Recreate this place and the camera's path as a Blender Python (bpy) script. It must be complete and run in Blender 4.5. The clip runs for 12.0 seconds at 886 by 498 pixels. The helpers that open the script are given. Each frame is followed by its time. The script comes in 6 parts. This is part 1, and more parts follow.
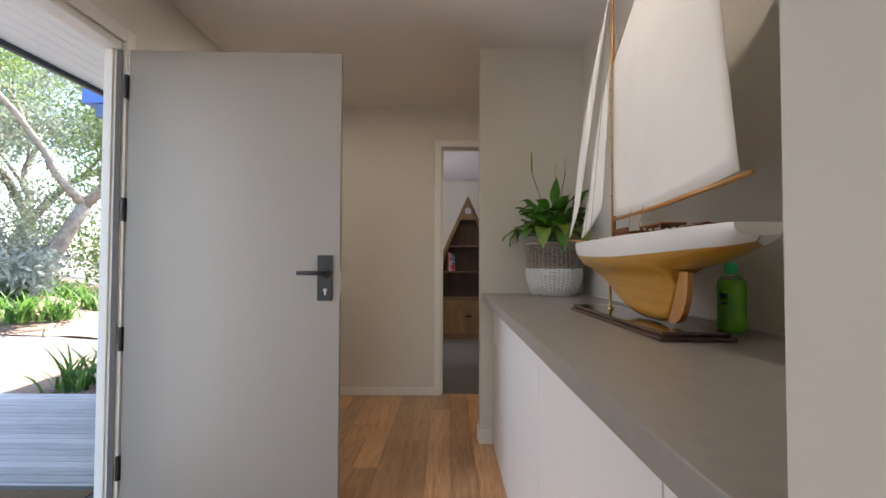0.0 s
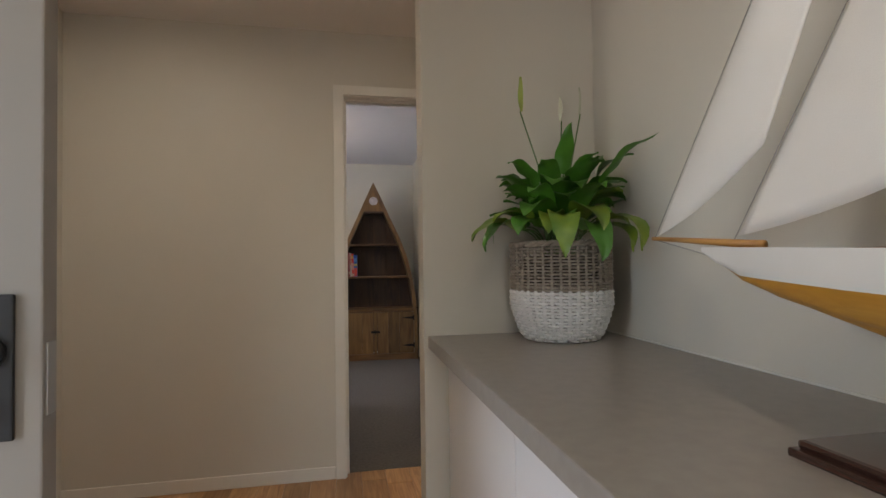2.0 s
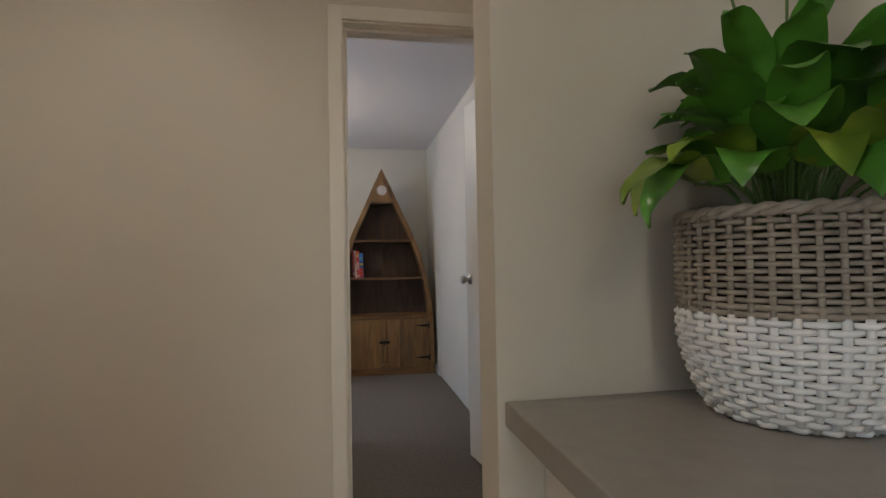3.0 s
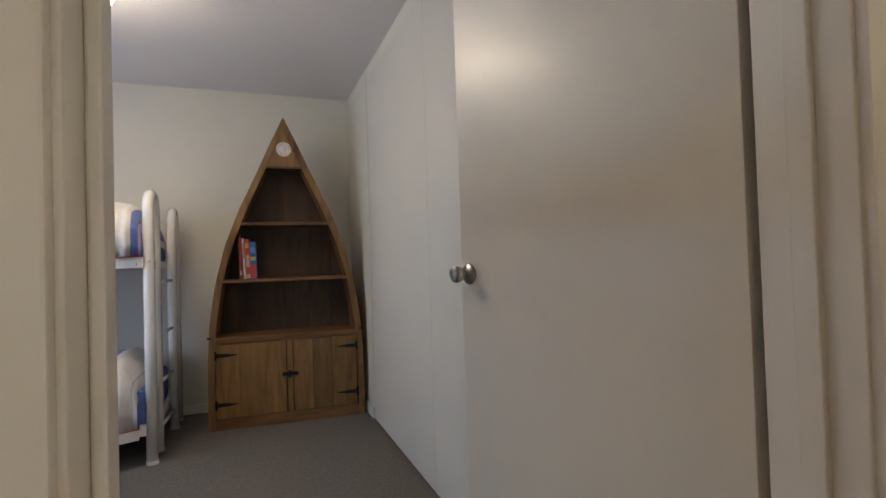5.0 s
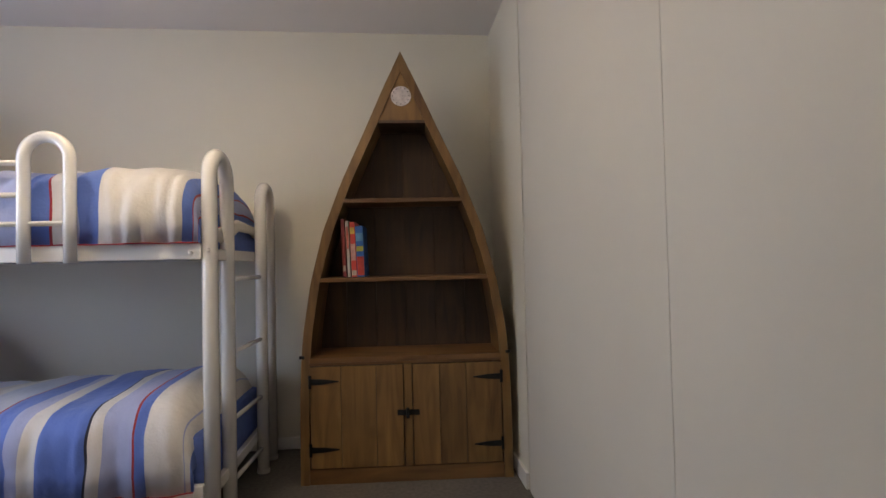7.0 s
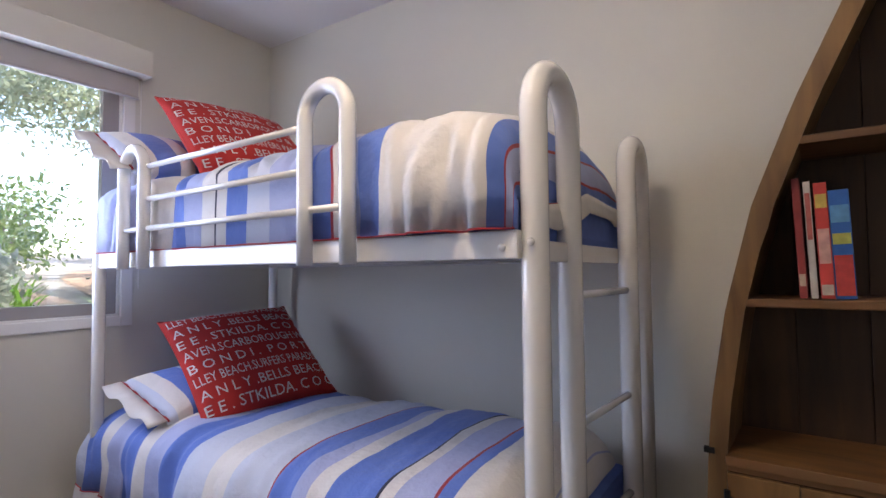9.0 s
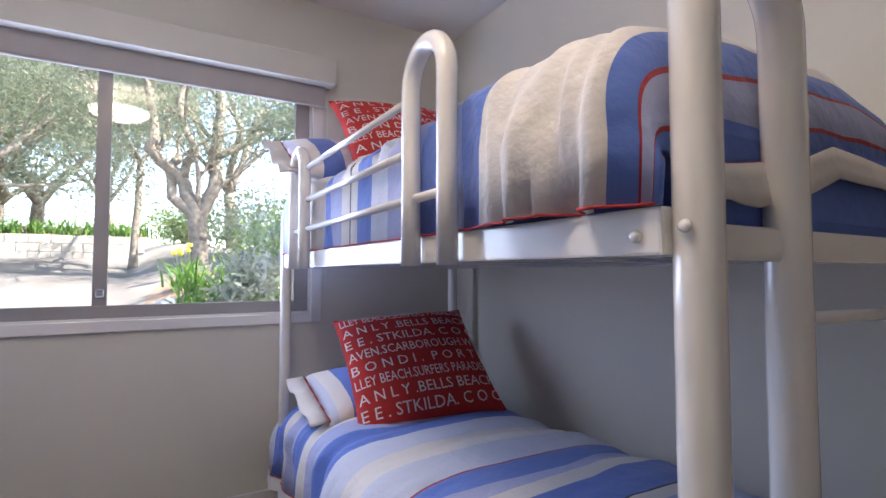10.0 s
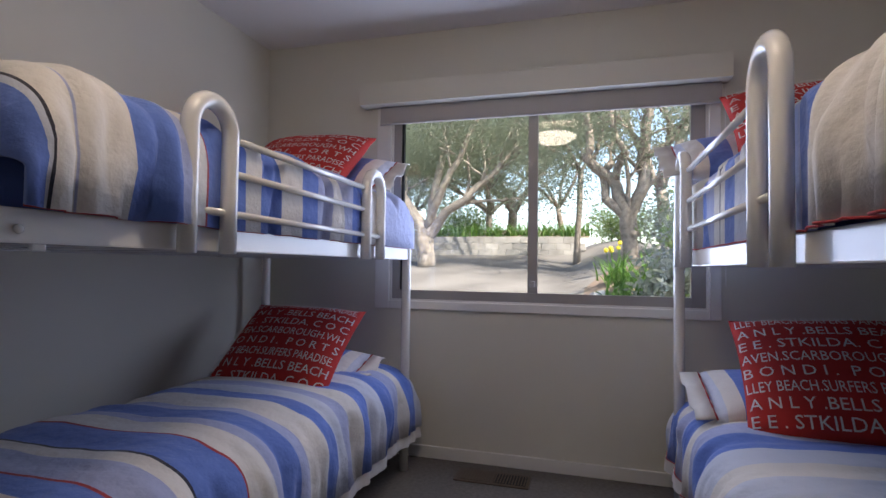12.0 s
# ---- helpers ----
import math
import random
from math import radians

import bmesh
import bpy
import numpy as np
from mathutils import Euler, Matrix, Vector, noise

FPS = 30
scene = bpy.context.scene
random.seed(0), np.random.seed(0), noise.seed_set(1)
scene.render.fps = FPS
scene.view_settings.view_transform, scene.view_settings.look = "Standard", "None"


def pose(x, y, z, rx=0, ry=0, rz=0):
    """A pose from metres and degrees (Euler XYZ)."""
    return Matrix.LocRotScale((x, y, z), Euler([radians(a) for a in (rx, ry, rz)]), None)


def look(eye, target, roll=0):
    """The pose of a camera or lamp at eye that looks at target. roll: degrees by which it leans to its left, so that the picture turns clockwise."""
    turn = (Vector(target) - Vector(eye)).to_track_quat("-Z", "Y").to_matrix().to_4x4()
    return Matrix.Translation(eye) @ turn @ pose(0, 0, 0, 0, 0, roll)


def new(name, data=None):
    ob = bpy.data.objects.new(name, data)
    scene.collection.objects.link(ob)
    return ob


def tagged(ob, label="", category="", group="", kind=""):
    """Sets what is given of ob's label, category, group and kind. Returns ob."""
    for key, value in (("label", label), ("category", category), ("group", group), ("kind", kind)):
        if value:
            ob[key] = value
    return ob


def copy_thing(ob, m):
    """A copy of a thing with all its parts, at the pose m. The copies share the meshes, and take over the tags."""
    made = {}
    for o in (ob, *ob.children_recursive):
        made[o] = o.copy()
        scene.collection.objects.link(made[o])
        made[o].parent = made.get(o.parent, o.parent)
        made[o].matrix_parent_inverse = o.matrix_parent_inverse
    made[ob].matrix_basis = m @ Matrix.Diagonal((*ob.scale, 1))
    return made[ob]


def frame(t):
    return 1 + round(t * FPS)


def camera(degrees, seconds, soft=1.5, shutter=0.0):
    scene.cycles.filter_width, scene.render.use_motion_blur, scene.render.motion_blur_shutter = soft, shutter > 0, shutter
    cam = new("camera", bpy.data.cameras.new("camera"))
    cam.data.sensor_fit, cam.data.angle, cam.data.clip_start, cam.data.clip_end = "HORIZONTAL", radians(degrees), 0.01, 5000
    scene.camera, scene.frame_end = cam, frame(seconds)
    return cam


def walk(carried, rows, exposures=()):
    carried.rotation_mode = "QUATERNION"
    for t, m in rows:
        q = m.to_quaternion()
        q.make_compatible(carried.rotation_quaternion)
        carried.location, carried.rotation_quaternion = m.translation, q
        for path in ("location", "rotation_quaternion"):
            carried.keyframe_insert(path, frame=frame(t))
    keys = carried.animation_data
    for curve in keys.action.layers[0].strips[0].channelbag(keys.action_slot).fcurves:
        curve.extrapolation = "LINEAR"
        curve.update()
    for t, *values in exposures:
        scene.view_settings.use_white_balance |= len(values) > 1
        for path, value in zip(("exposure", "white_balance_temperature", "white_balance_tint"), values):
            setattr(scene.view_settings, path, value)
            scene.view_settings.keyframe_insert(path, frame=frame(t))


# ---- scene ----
EXPOSURES = [(0.0, 2.5, 6500, 13), (1.0, 2.35, 6700, 13), (2.5, 2.42, 6700, 9), (4.5, 2.45, 6800, 8), (5.5, 2.6, 7100, 9), (7.0, 2.42, 7600, 11), (8.5, 2.5, 7100, 15), (9.5, 2.66, 6600, 16), (10.5, 2.33, 6600, 16), (11.0, 2.15, 6750, 16), (12.0, 1.68, 6850, 15)]
cam = camera(81.94, 12.0)
ROWS = [
    (0, 0.026, 0.002, 1.065, 0.54, 1.82, -0.19),
    (0.5, -0.044, 0.295, 1.086, -3.43, 1.81, 0.20),
    (1, -0.054, 0.637, 1.130, -8.18, 1.53, 0.50),
    (1.5, -0.054, 1.016, 1.143, -10.59, 1.41, 0.75),
    (2, -0.040, 1.421, 1.142, -11.10, 1.37, 0.81),
    (2.5, -0.009, 1.853, 1.139, -10.74, 1.18, 0.88),
    (2.7, -0.011, 2.019, 1.137, -10.36, 1.29, 0.93),
    (3, -0.017, 2.272, 1.129, -10.45, 1.39, 1.01),
    (3.5, -0.027, 2.697, 1.112, -12.18, 1.42, 1.14),
    (4, -0.026, 3.112, 1.097, -15.42, 1.30, 1.29),
    (4.3, -0.015, 3.349, 1.090, -17.88, 1.18, 1.39),
    (4.5, -0.001, 3.500, 1.085, -19.68, 1.08, 1.46),
    (5, 0.089, 3.806, 1.066, -20.67, 1.19, 1.80),
    (5.5, 0.235, 4.131, 1.064, -20.17, 0.97, 1.82),
    (6, 0.315, 4.435, 1.051, -17.01, 0.98, 1.60),
    (6.5, 0.319, 4.724, 1.039, -11.72, 1.25, 1.55),
    (7, 0.270, 4.967, 1.043, -5.49, 1.38, 1.28),
    (7.5, 0.236, 5.210, 1.042, 4.07, 1.54, 1.06),
    (7.7, 0.188, 5.293, 1.041, 7.87, 1.55, 0.99),
    (8, 0.124, 5.442, 1.045, 13.51, 1.68, 0.90),
    (8.5, 0.042, 5.730, 1.051, 23.07, 2.08, 0.74),
    (9, -0.010, 6.024, 1.049, 33.61, 2.44, 0.55),
    (9.3, -0.027, 6.181, 1.041, 40.76, 2.50, 0.40),
    (9.5, -0.033, 6.272, 1.035, 45.97, 2.45, 0.28),
    (10, -0.067, 6.435, 1.051, 59.30, 2.69, 0.02),
    (10.5, -0.034, 6.570, 1.071, 73.92, 2.73, -0.31),
    (11, 0.054, 6.681, 1.080, 87.43, 2.48, -0.58),
    (11.5, 0.153, 6.662, 1.086, 97.46, 2.07, -0.69),
    (12, 0.206, 6.586, 1.061, 105.93, 1.85, -0.78),
]
walk(cam, [(t, pose(x, y, z, 90 + pitch, roll, yaw)) for t, x, y, z, yaw, pitch, roll in ROWS], EXPOSURES)

# ---------- world and sun ----------
SUN_UP, SUN_ROT = radians(48), radians(36)
world = bpy.data.worlds.new("world")
scene.world = world
world.use_nodes = True
wn = world.node_tree.nodes
sky = wn.new("ShaderNodeTexSky")
sky.sky_type, sky.sun_disc = "NISHITA", False
sky.sun_elevation, sky.sun_rotation = SUN_UP, SUN_ROT
wn["Background"].inputs["Strength"].default_value = 0.15
world.node_tree.links.new(sky.outputs["Color"], wn["Background"].inputs["Color"])
sun = new("sun", bpy.data.lights.new("sun", "SUN"))
sun.data.energy, sun.data.angle, sun.data.color = 5.0, radians(0.5), (1.0, 0.95, 0.86)
sun_dir = Vector((math.sin(SUN_ROT) * math.cos(SUN_UP), math.cos(SUN_ROT) * math.cos(SUN_UP), math.sin(SUN_UP)))
sun.matrix_world = look(sun_dir * 30, (0, 0, 0))
LAMP_BED, LAMP_HALL = 4.7, 62.0
# added fill light, as from a supposed, unseen glazed opening behind the walker
back_fill = new("unseen_back_fill", bpy.data.lights.new("unseen_back_fill", "AREA"))
back_fill.data.shape, back_fill.data.size, back_fill.data.size_y = "RECTANGLE", 1.5, 2.0
back_fill.data.energy, back_fill.data.color = 2.0, (1.0, 0.95, 0.90)
back_fill.matrix_world = look((-0.80, -2.95, 1.15), (0.6, 1.0, 1.15))
for nm, at, to, w, h, watt, col in (("window_daylight", (-2.522, 6.31, 1.39), (0, 6.31, 1.39), 1.5, 0.92, 6.0, (0.53, 0.665, 1.0)), ("doorway_daylight", (-1.372, 1.46, 1.0), (0, 1.42, 1.0), 0.5, 1.9, 2.3, (0.86, 0.91, 1.0))):
    lm = new(nm, bpy.data.lights.new(nm, "AREA"))
    lm.data.shape, lm.data.size, lm.data.size_y, lm.data.energy, lm.data.color = "RECTANGLE", w, h, watt, col
    lm.matrix_world = look(at, to)

# ---------- materials ----------
def mat(name, col, rough=0.6, metal=0.0, var=0.10, scale=6.0, bump=0.0, bscale=120.0, col2=None, coat=0.0, fine=0.0, spec=0.5, rand=0.0):
    """Principled paint or plain stuff: large soft variation, fine grain and relief."""
    m = bpy.data.materials.new(name)
    m.use_nodes = True
    n, l = m.node_tree.nodes, m.node_tree.links
    p = n["Principled BSDF"]
    p.inputs["Roughness"].default_value, p.inputs["Metallic"].default_value = rough, metal
    p.inputs["Coat Weight"].default_value, p.inputs["Specular IOR Level"].default_value = coat, spec
    tc = n.new("ShaderNodeTexCoord")
    no = n.new("ShaderNodeTexNoise")
    no.inputs["Scale"].default_value, no.inputs["Detail"].default_value = scale, 6
    l.new(tc.outputs["Object"], no.inputs["Vector"])
    ramp = n.new("ShaderNodeValToRGB")
    c2 = col2 or tuple(c * (1 - var) for c in col)
    ramp.color_ramp.elements[0].color, ramp.color_ramp.elements[1].color = (*c2, 1), (*col, 1)
    ramp.color_ramp.elements[0].position, ramp.color_ramp.elements[1].position = 0.3, 0.65
    l.new(no.outputs["Fac"], ramp.inputs["Fac"])
    last = ramp.outputs["Color"]
    if rand:
        oi, hs = n.new("ShaderNodeObjectInfo"), n.new("ShaderNodeHueSaturation")
        mr = n.new("ShaderNodeMapRange")
        mr.inputs["To Min"].default_value, mr.inputs["To Max"].default_value = 1 - rand, 1 + rand
        l.new(oi.outputs["Random"], mr.inputs["Value"])
        l.new(mr.outputs["Result"], hs.inputs["Value"])
        l.new(last, hs.inputs["Color"])
        last = hs.outputs["Color"]
    l.new(last, p.inputs["Base Color"])
    if bump:
        b, nb = n.new("ShaderNodeBump"), n.new("ShaderNodeTexNoise")
        nb.inputs["Scale"].default_value, nb.inputs["Detail"].default_value = bscale, 4
        l.new(tc.outputs["Object"], nb.inputs["Vector"])
        b.inputs["Strength"].default_value, b.inputs["Distance"].default_value = bump, 0.002
        l.new(nb.outputs["Fac"], b.inputs["Height"])
        l.new(b.outputs["Normal"], p.inputs["Normal"])
    return m


def wood(name, a, b, rough=0.4, axis=1, stretch=14.0, scale=9.0, rand=0.0, coat=0.0, knots=False):
    """Wood with its grain along one axis of the object."""
    m = bpy.data.materials.new(name)
    m.use_nodes = True
    n, l = m.node_tree.nodes, m.node_tree.links
    p = n["Principled BSDF"]
    p.inputs["Roughness"].default_value, p.inputs["Coat Weight"].default_value = rough, coat
    tc, mp = n.new("ShaderNodeTexCoord"), n.new("ShaderNodeMapping")
    sc = [stretch] * 3
    sc[axis] = 1.0
    mp.inputs["Scale"].default_value = sc
    oi = n.new("ShaderNodeObjectInfo")
    add = n.new("ShaderNodeVectorMath")
    sca = n.new("ShaderNodeVectorMath")
    sca.operation = "SCALE"
    sca.inputs["Scale"].default_value = 37.0
    cmb = n.new("ShaderNodeCombineXYZ")
    for k in ("X", "Y", "Z"):
        l.new(oi.outputs["Random"], cmb.inputs[k])
    l.new(cmb.outputs["Vector"], sca.inputs[0])
    l.new(tc.outputs["Object"], add.inputs[0])
    l.new(sca.outputs["Vector"], add.inputs[1])
    l.new(add.outputs["Vector"], mp.inputs["Vector"])
    no, big = n.new("ShaderNodeTexNoise"), n.new("ShaderNodeTexNoise")
    no.inputs["Scale"].default_value, no.inputs["Detail"].default_value, no.inputs["Distortion"].default_value = scale * 0.4, 8, 1.2
    big.inputs["Scale"].default_value = 2.5
    l.new(mp.outputs["Vector"], no.inputs["Vector"])
    l.new(add.outputs["Vector"], big.inputs["Vector"])
    mx = n.new("ShaderNodeMath")
    mx.operation = "MULTIPLY_ADD"
    mx.inputs[1].default_value, mx.inputs[2].default_value = 0.75, 0.12
    ad2 = n.new("ShaderNodeMath")
    ad2.operation = "MULTIPLY_ADD"
    ad2.inputs[1].default_value = 0.3
    l.new(no.outputs["Fac"], mx.inputs[0])
    l.new(big.outputs["Fac"], ad2.inputs[0])
    l.new(mx.outputs["Value"], ad2.inputs[2])
    ramp = n.new("ShaderNodeValToRGB")
    ramp.color_ramp.elements[0].color, ramp.color_ramp.elements[1].color = (*a, 1), (*b, 1)
    ramp.color_ramp.elements[0].position, ramp.color_ramp.elements[1].position = 0.45, 0.85
    l.new(ad2.outputs["Value"], ramp.inputs["Fac"])
    last = ramp.outputs["Color"]
    if knots:
        # dark knots drawn out along the grain
        km, vo = n.new("ShaderNodeMapping"), n.new("ShaderNodeTexVoronoi")
        ks = [4.5] * 3
        ks[axis] = 2.6
        km.inputs["Scale"].default_value = ks
        vo.inputs["Scale"].default_value, vo.inputs["Randomness"].default_value = 1.0, 1.0
        kr = n.new("ShaderNodeMapRange")
        kr.inputs["From Min"].default_value, kr.inputs["From Max"].default_value = 0.05, 0.17
        kr.inputs["To Min"].default_value, kr.inputs["To Max"].default_value = 0.75, 0.0
        kx = n.new("ShaderNodeMix")
        kx.data_type = "RGBA"
        kx.inputs["B"].default_value = (a[0] * 0.5, a[1] * 0.45, a[2] * 0.45, 1)
        l.new(add.outputs["Vector"], km.inputs["Vector"])
        l.new(km.outputs["Vector"], vo.inputs["Vector"])
        l.new(vo.outputs["Distance"], kr.inputs["Value"])
        l.new(kr.outputs["Result"], kx.inputs["Factor"])
        l.new(last, kx.inputs["A"])
        last = kx.outputs["Result"]
    if rand:
        hs, mr = n.new("ShaderNodeHueSaturation"), n.new("ShaderNodeMapRange")
        mr.inputs["To Min"].default_value, mr.inputs["To Max"].default_value = 1 - rand, 1 + rand
        l.new(oi.outputs["Random"], mr.inputs["Value"])
        l.new(mr.outputs["Result"], hs.inputs["Value"])
        l.new(last, hs.inputs["Color"])
        last = hs.outputs["Color"]
    l.new(last, p.inputs["Base Color"])
    b = n.new("ShaderNodeBump")
    b.inputs["Strength"].default_value, b.inputs["Distance"].default_value = 0.15, 0.001
    l.new(no.outputs["Fac"], b.inputs["Height"])
    l.new(b.outputs["Normal"], p.inputs["Normal"])
    return m


def glow(name, col, strength):
    m = bpy.data.materials.new(name)
    m.use_nodes = True
    p = m.node_tree.nodes["Principled BSDF"]
    p.inputs["Base Color"].default_value = (0.85, 0.85, 0.82, 1)
    p.inputs["Emission Color"].default_value, p.inputs["Emission Strength"].default_value = (*col, 1), strength
    return m


def glass(name, col=(1, 1, 1), rough=0.0, ior=1.45):
    m = bpy.data.materials.new(name)
    m.use_nodes = True
    p = m.node_tree.nodes["Principled BSDF"]
    p.inputs["Base Color"].default_value = (*col, 1)
    p.inputs["Transmission Weight"].default_value, p.inputs["Roughness"].default_value, p.inputs["IOR"].default_value = 1.0, rough, ior
    return m


def pane_glass(name):
    """Thin flat pane: see-through, with a mirror image that grows at glancing angles."""
    m = bpy.data.materials.new(name)
    m.use_nodes = True
    n, l = m.node_tree.nodes, m.node_tree.links
    n.remove(n["Principled BSDF"])
    t, g, f, mx = n.new("ShaderNodeBsdfTransparent"), n.new("ShaderNodeBsdfGlossy"), n.new("ShaderNodeFresnel"), n.new("ShaderNodeMixShader")
    g.inputs["Roughness"].default_value = 0.0
    t.inputs["Color"].default_value = (0.96, 0.98, 0.97, 1)
    f.inputs["IOR"].default_value = 1.5
    l.new(f.outputs["Fac"], mx.inputs["Fac"])
    l.new(t.outputs["BSDF"], mx.inputs[1])
    l.new(g.outputs["BSDF"], mx.inputs[2])
    l.new(mx.outputs["Shader"], n["Material Output"].inputs["Surface"])
    return m


WALL = mat("beige_wall_paint", (0.685, 0.65, 0.55), 0.55, var=0.05, scale=1.3, bump=0.12, bscale=260)
WALLH = mat("hall_wall_paint", (0.66, 0.62, 0.545), 0.5, var=0.05, scale=1.1, bump=0.12, bscale=260)
CEIL = mat("white_ceiling_paint", (0.80, 0.76, 0.725), 0.8, var=0.04, scale=0.9, bump=0.08, bscale=200)
TRIM = mat("white_trim_enamel", (0.78, 0.75, 0.69), 0.35, var=0.05, scale=3, bump=0.05, bscale=90)
DOORP = mat("white_door_enamel", (0.78, 0.735, 0.645), 0.34, var=0.05, scale=1.5, bump=0.06, bscale=70)
# front door colour lowered to offset how strongly the hall lamps light it
FRONTP = mat("darkened_front_door_enamel", (0.265, 0.237, 0.208), 0.45, var=0.05, scale=1.5, bump=0.06, bscale=70)
WARD = mat("white_wardrobe_laminate", (0.62, 0.585, 0.51), 0.38, var=0.05, scale=1.2, bump=0.04, bscale=60)
PANELW = mat("white_cabinet_lacquer", (0.80, 0.78, 0.77), 0.35, var=0.04, scale=1.5)
STONE = mat("grey_stone_worktop", (0.30, 0.275, 0.245), 0.33, var=0.12, scale=30, bump=0.05, bscale=400)
CARPET = mat("grey_brown_carpet", (0.165, 0.145, 0.125), 0.95, var=0.25, scale=55, bump=0.9, bscale=500, spec=0.1)
OAK = wood("honey_hardwood_floor", (0.31, 0.145, 0.055), (0.60, 0.35, 0.16), 0.28, 1, 16, 8, rand=0.28)
PINE = wood("aged_pine", (0.095, 0.042, 0.012), (0.28, 0.15, 0.046), 0.5, 2, 9, 4.5, rand=0.22, knots=True)
# pine in a colour about three times darker, for back and inner parts
PINED = wood("darker_pine", (0.028, 0.013, 0.006), (0.085, 0.042, 0.018), 0.6, 2, 9, 5, rand=0.22, knots=True)
PINEX = wood("aged_pine_shelf", (0.08, 0.035, 0.012), (0.24, 0.115, 0.038), 0.5, 0, 9, 5, rand=0.1, knots=True)
IRON = mat("black_iron", (0.018, 0.017, 0.016), 0.55, 0.6, var=0.4, scale=40)
# dark tone put in for the shade of the front door's rebate
REBATE_SHADE = mat("dark_rebate_shade", (0.11, 0.10, 0.09), 0.7, var=0.2, scale=20)
BLACK = mat("matt_black_metal", (0.022, 0.022, 0.024), 0.42, 0.3, var=0.2, scale=30)
STEEL = mat("brushed_steel", (0.52, 0.50, 0.47), 0.28, 1.0, var=0.1, scale=20)
BRASS = mat("polished_brass", (0.62, 0.50, 0.24), 0.22, 1.0, var=0.1)
ENAMEL = mat("cream_white_tube_enamel", (0.80, 0.775, 0.72), 0.2, var=0.05, scale=4, coat=0.35)
ALU = mat("grey_aluminium_frame", (0.36, 0.335, 0.31), 0.45, 0.2, var=0.08, scale=6)
BLIND = mat("grey_blind_fabric", (0.46, 0.43, 0.40), 0.8, var=0.06, scale=8, bump=0.3, bscale=700)
GLASS = pane_glass("window_glass")
LAMPM = glow("lit_opal_lamp_glass", (1.0, 0.88, 0.74), LAMP_BED)
DOWNM = glow("lit_downlight_lens", (1.0, 0.89, 0.76), LAMP_HALL)

# ---------- mesh helpers ----------
def link(name, bm, material, smooth=False):
    me = bpy.data.meshes.new(name)
    bm.normal_update()
    bm.to_mesh(me)
    bm.free()
    me.materials.append(material)
    if smooth:
        me.polygons.foreach_set("use_smooth", [True] * len(me.polygons))
    return new(name, me)


def part(name, bm, material, parent, label="", smooth=False):
    ob = link(name, bm, material, smooth)
    ob.parent = parent
    if label:
        ob["label"] = label
    return ob


def thing(name, label, category, at=(0, 0, 0), turn=0.0, group=""):
    ob = new(name)
    ob.matrix_basis = pose(*at, 0, 0, turn)
    return tagged(ob, label, category, group)


def struct(name, bm, material, label="", category="", smooth=False):
    return tagged(link(name, bm, material, smooth), label, category, "", "structure")


def box(x0, y0, z0, x1, y1, z1, bevel=0.0, bm=None):
    bm = bm or bmesh.new()
    r = bmesh.ops.create_cube(bm, size=1)
    bmesh.ops.transform(bm, verts=r["verts"], matrix=Matrix.LocRotScale(((x0 + x1) / 2, (y0 + y1) / 2, (z0 + z1) / 2), None, (abs(x1 - x0), abs(y1 - y0), abs(z1 - z0))))
    if bevel:
        es = list({e for v in r["verts"] for e in v.link_edges})
        bmesh.ops.bevel(bm, geom=es, offset=bevel, segments=2, affect="EDGES", profile=0.6)
    return bm


def tube(pts, r, n=12, bm=None, closed=False, caps=True):
    """A round bar swept along points; r is one radius or one for each point."""
    bm = bm or bmesh.new()
    pts = [Vector(p) for p in pts]
    rs = r if isinstance(r, (list, tuple)) else [r] * len(pts)
    k = len(pts)
    tang = []
    for i in range(k):
        a = pts[(i - 1) % k] if closed or i else pts[0]
        b = pts[(i + 1) % k] if closed or i < k - 1 else pts[-1]
        tang.append((b - a).normalized())
    up = Vector((0, 0, 1)) if abs(tang[0].z) < 0.9 else Vector((1, 0, 0))
    u = tang[0].cross(up).normalized()
    rings = []
    for i in range(k):
        u = (u - tang[i] * u.dot(tang[i])).normalized()
        v = tang[i].cross(u)
        rings.append([bm.verts.new(pts[i] + (u * math.cos(a) + v * math.sin(a)) * rs[i]) for a in [j * math.tau / n for j in range(n)]])
    for i in range(k if closed else k - 1):
        a, b = rings[i], rings[(i + 1) % k]
        for j in range(n):
            bm.faces.new((a[j], a[(j + 1) % n], b[(j + 1) % n], b[j]))
    if caps and not closed:
        bm.faces.new(rings[0][::-1])
        bm.faces.new(rings[-1])
    return bm


def lathe(prof, n=24, bm=None, sx=1.0, sy=1.0, at=(0, 0, 0)):
    """Turned body from (radius, height) pairs, its ends closed."""
    bm = bm or bmesh.new()
    rings = [[bm.verts.new((at[0] + r * sx * math.cos(a), at[1] + r * sy * math.sin(a), at[2] + z)) for a in [j * math.tau / n for j in range(n)]] for r, z in prof]
    for a, b in zip(rings, rings[1:]):
        for j in range(n):
            bm.faces.new((a[j], a[(j + 1) % n], b[(j + 1) % n], b[j]))
    bm.faces.new(rings[0][::-1])
    bm.faces.new(rings[-1])
    return bm


def grid(nx, ny, f, bm=None):
    """Sheet of nx by ny cells, f(u, v) -> point, u and v from 0 to 1."""
    bm = bm or bmesh.new()
    vs = [[bm.verts.new(f(i / nx, j / ny)) for j in range(ny + 1)] for i in range(nx + 1)]
    for i in range(nx):
        for j in range(ny):
            bm.faces.new((vs[i][j], vs[i + 1][j], vs[i + 1][j + 1], vs[i][j + 1]))
    return bm


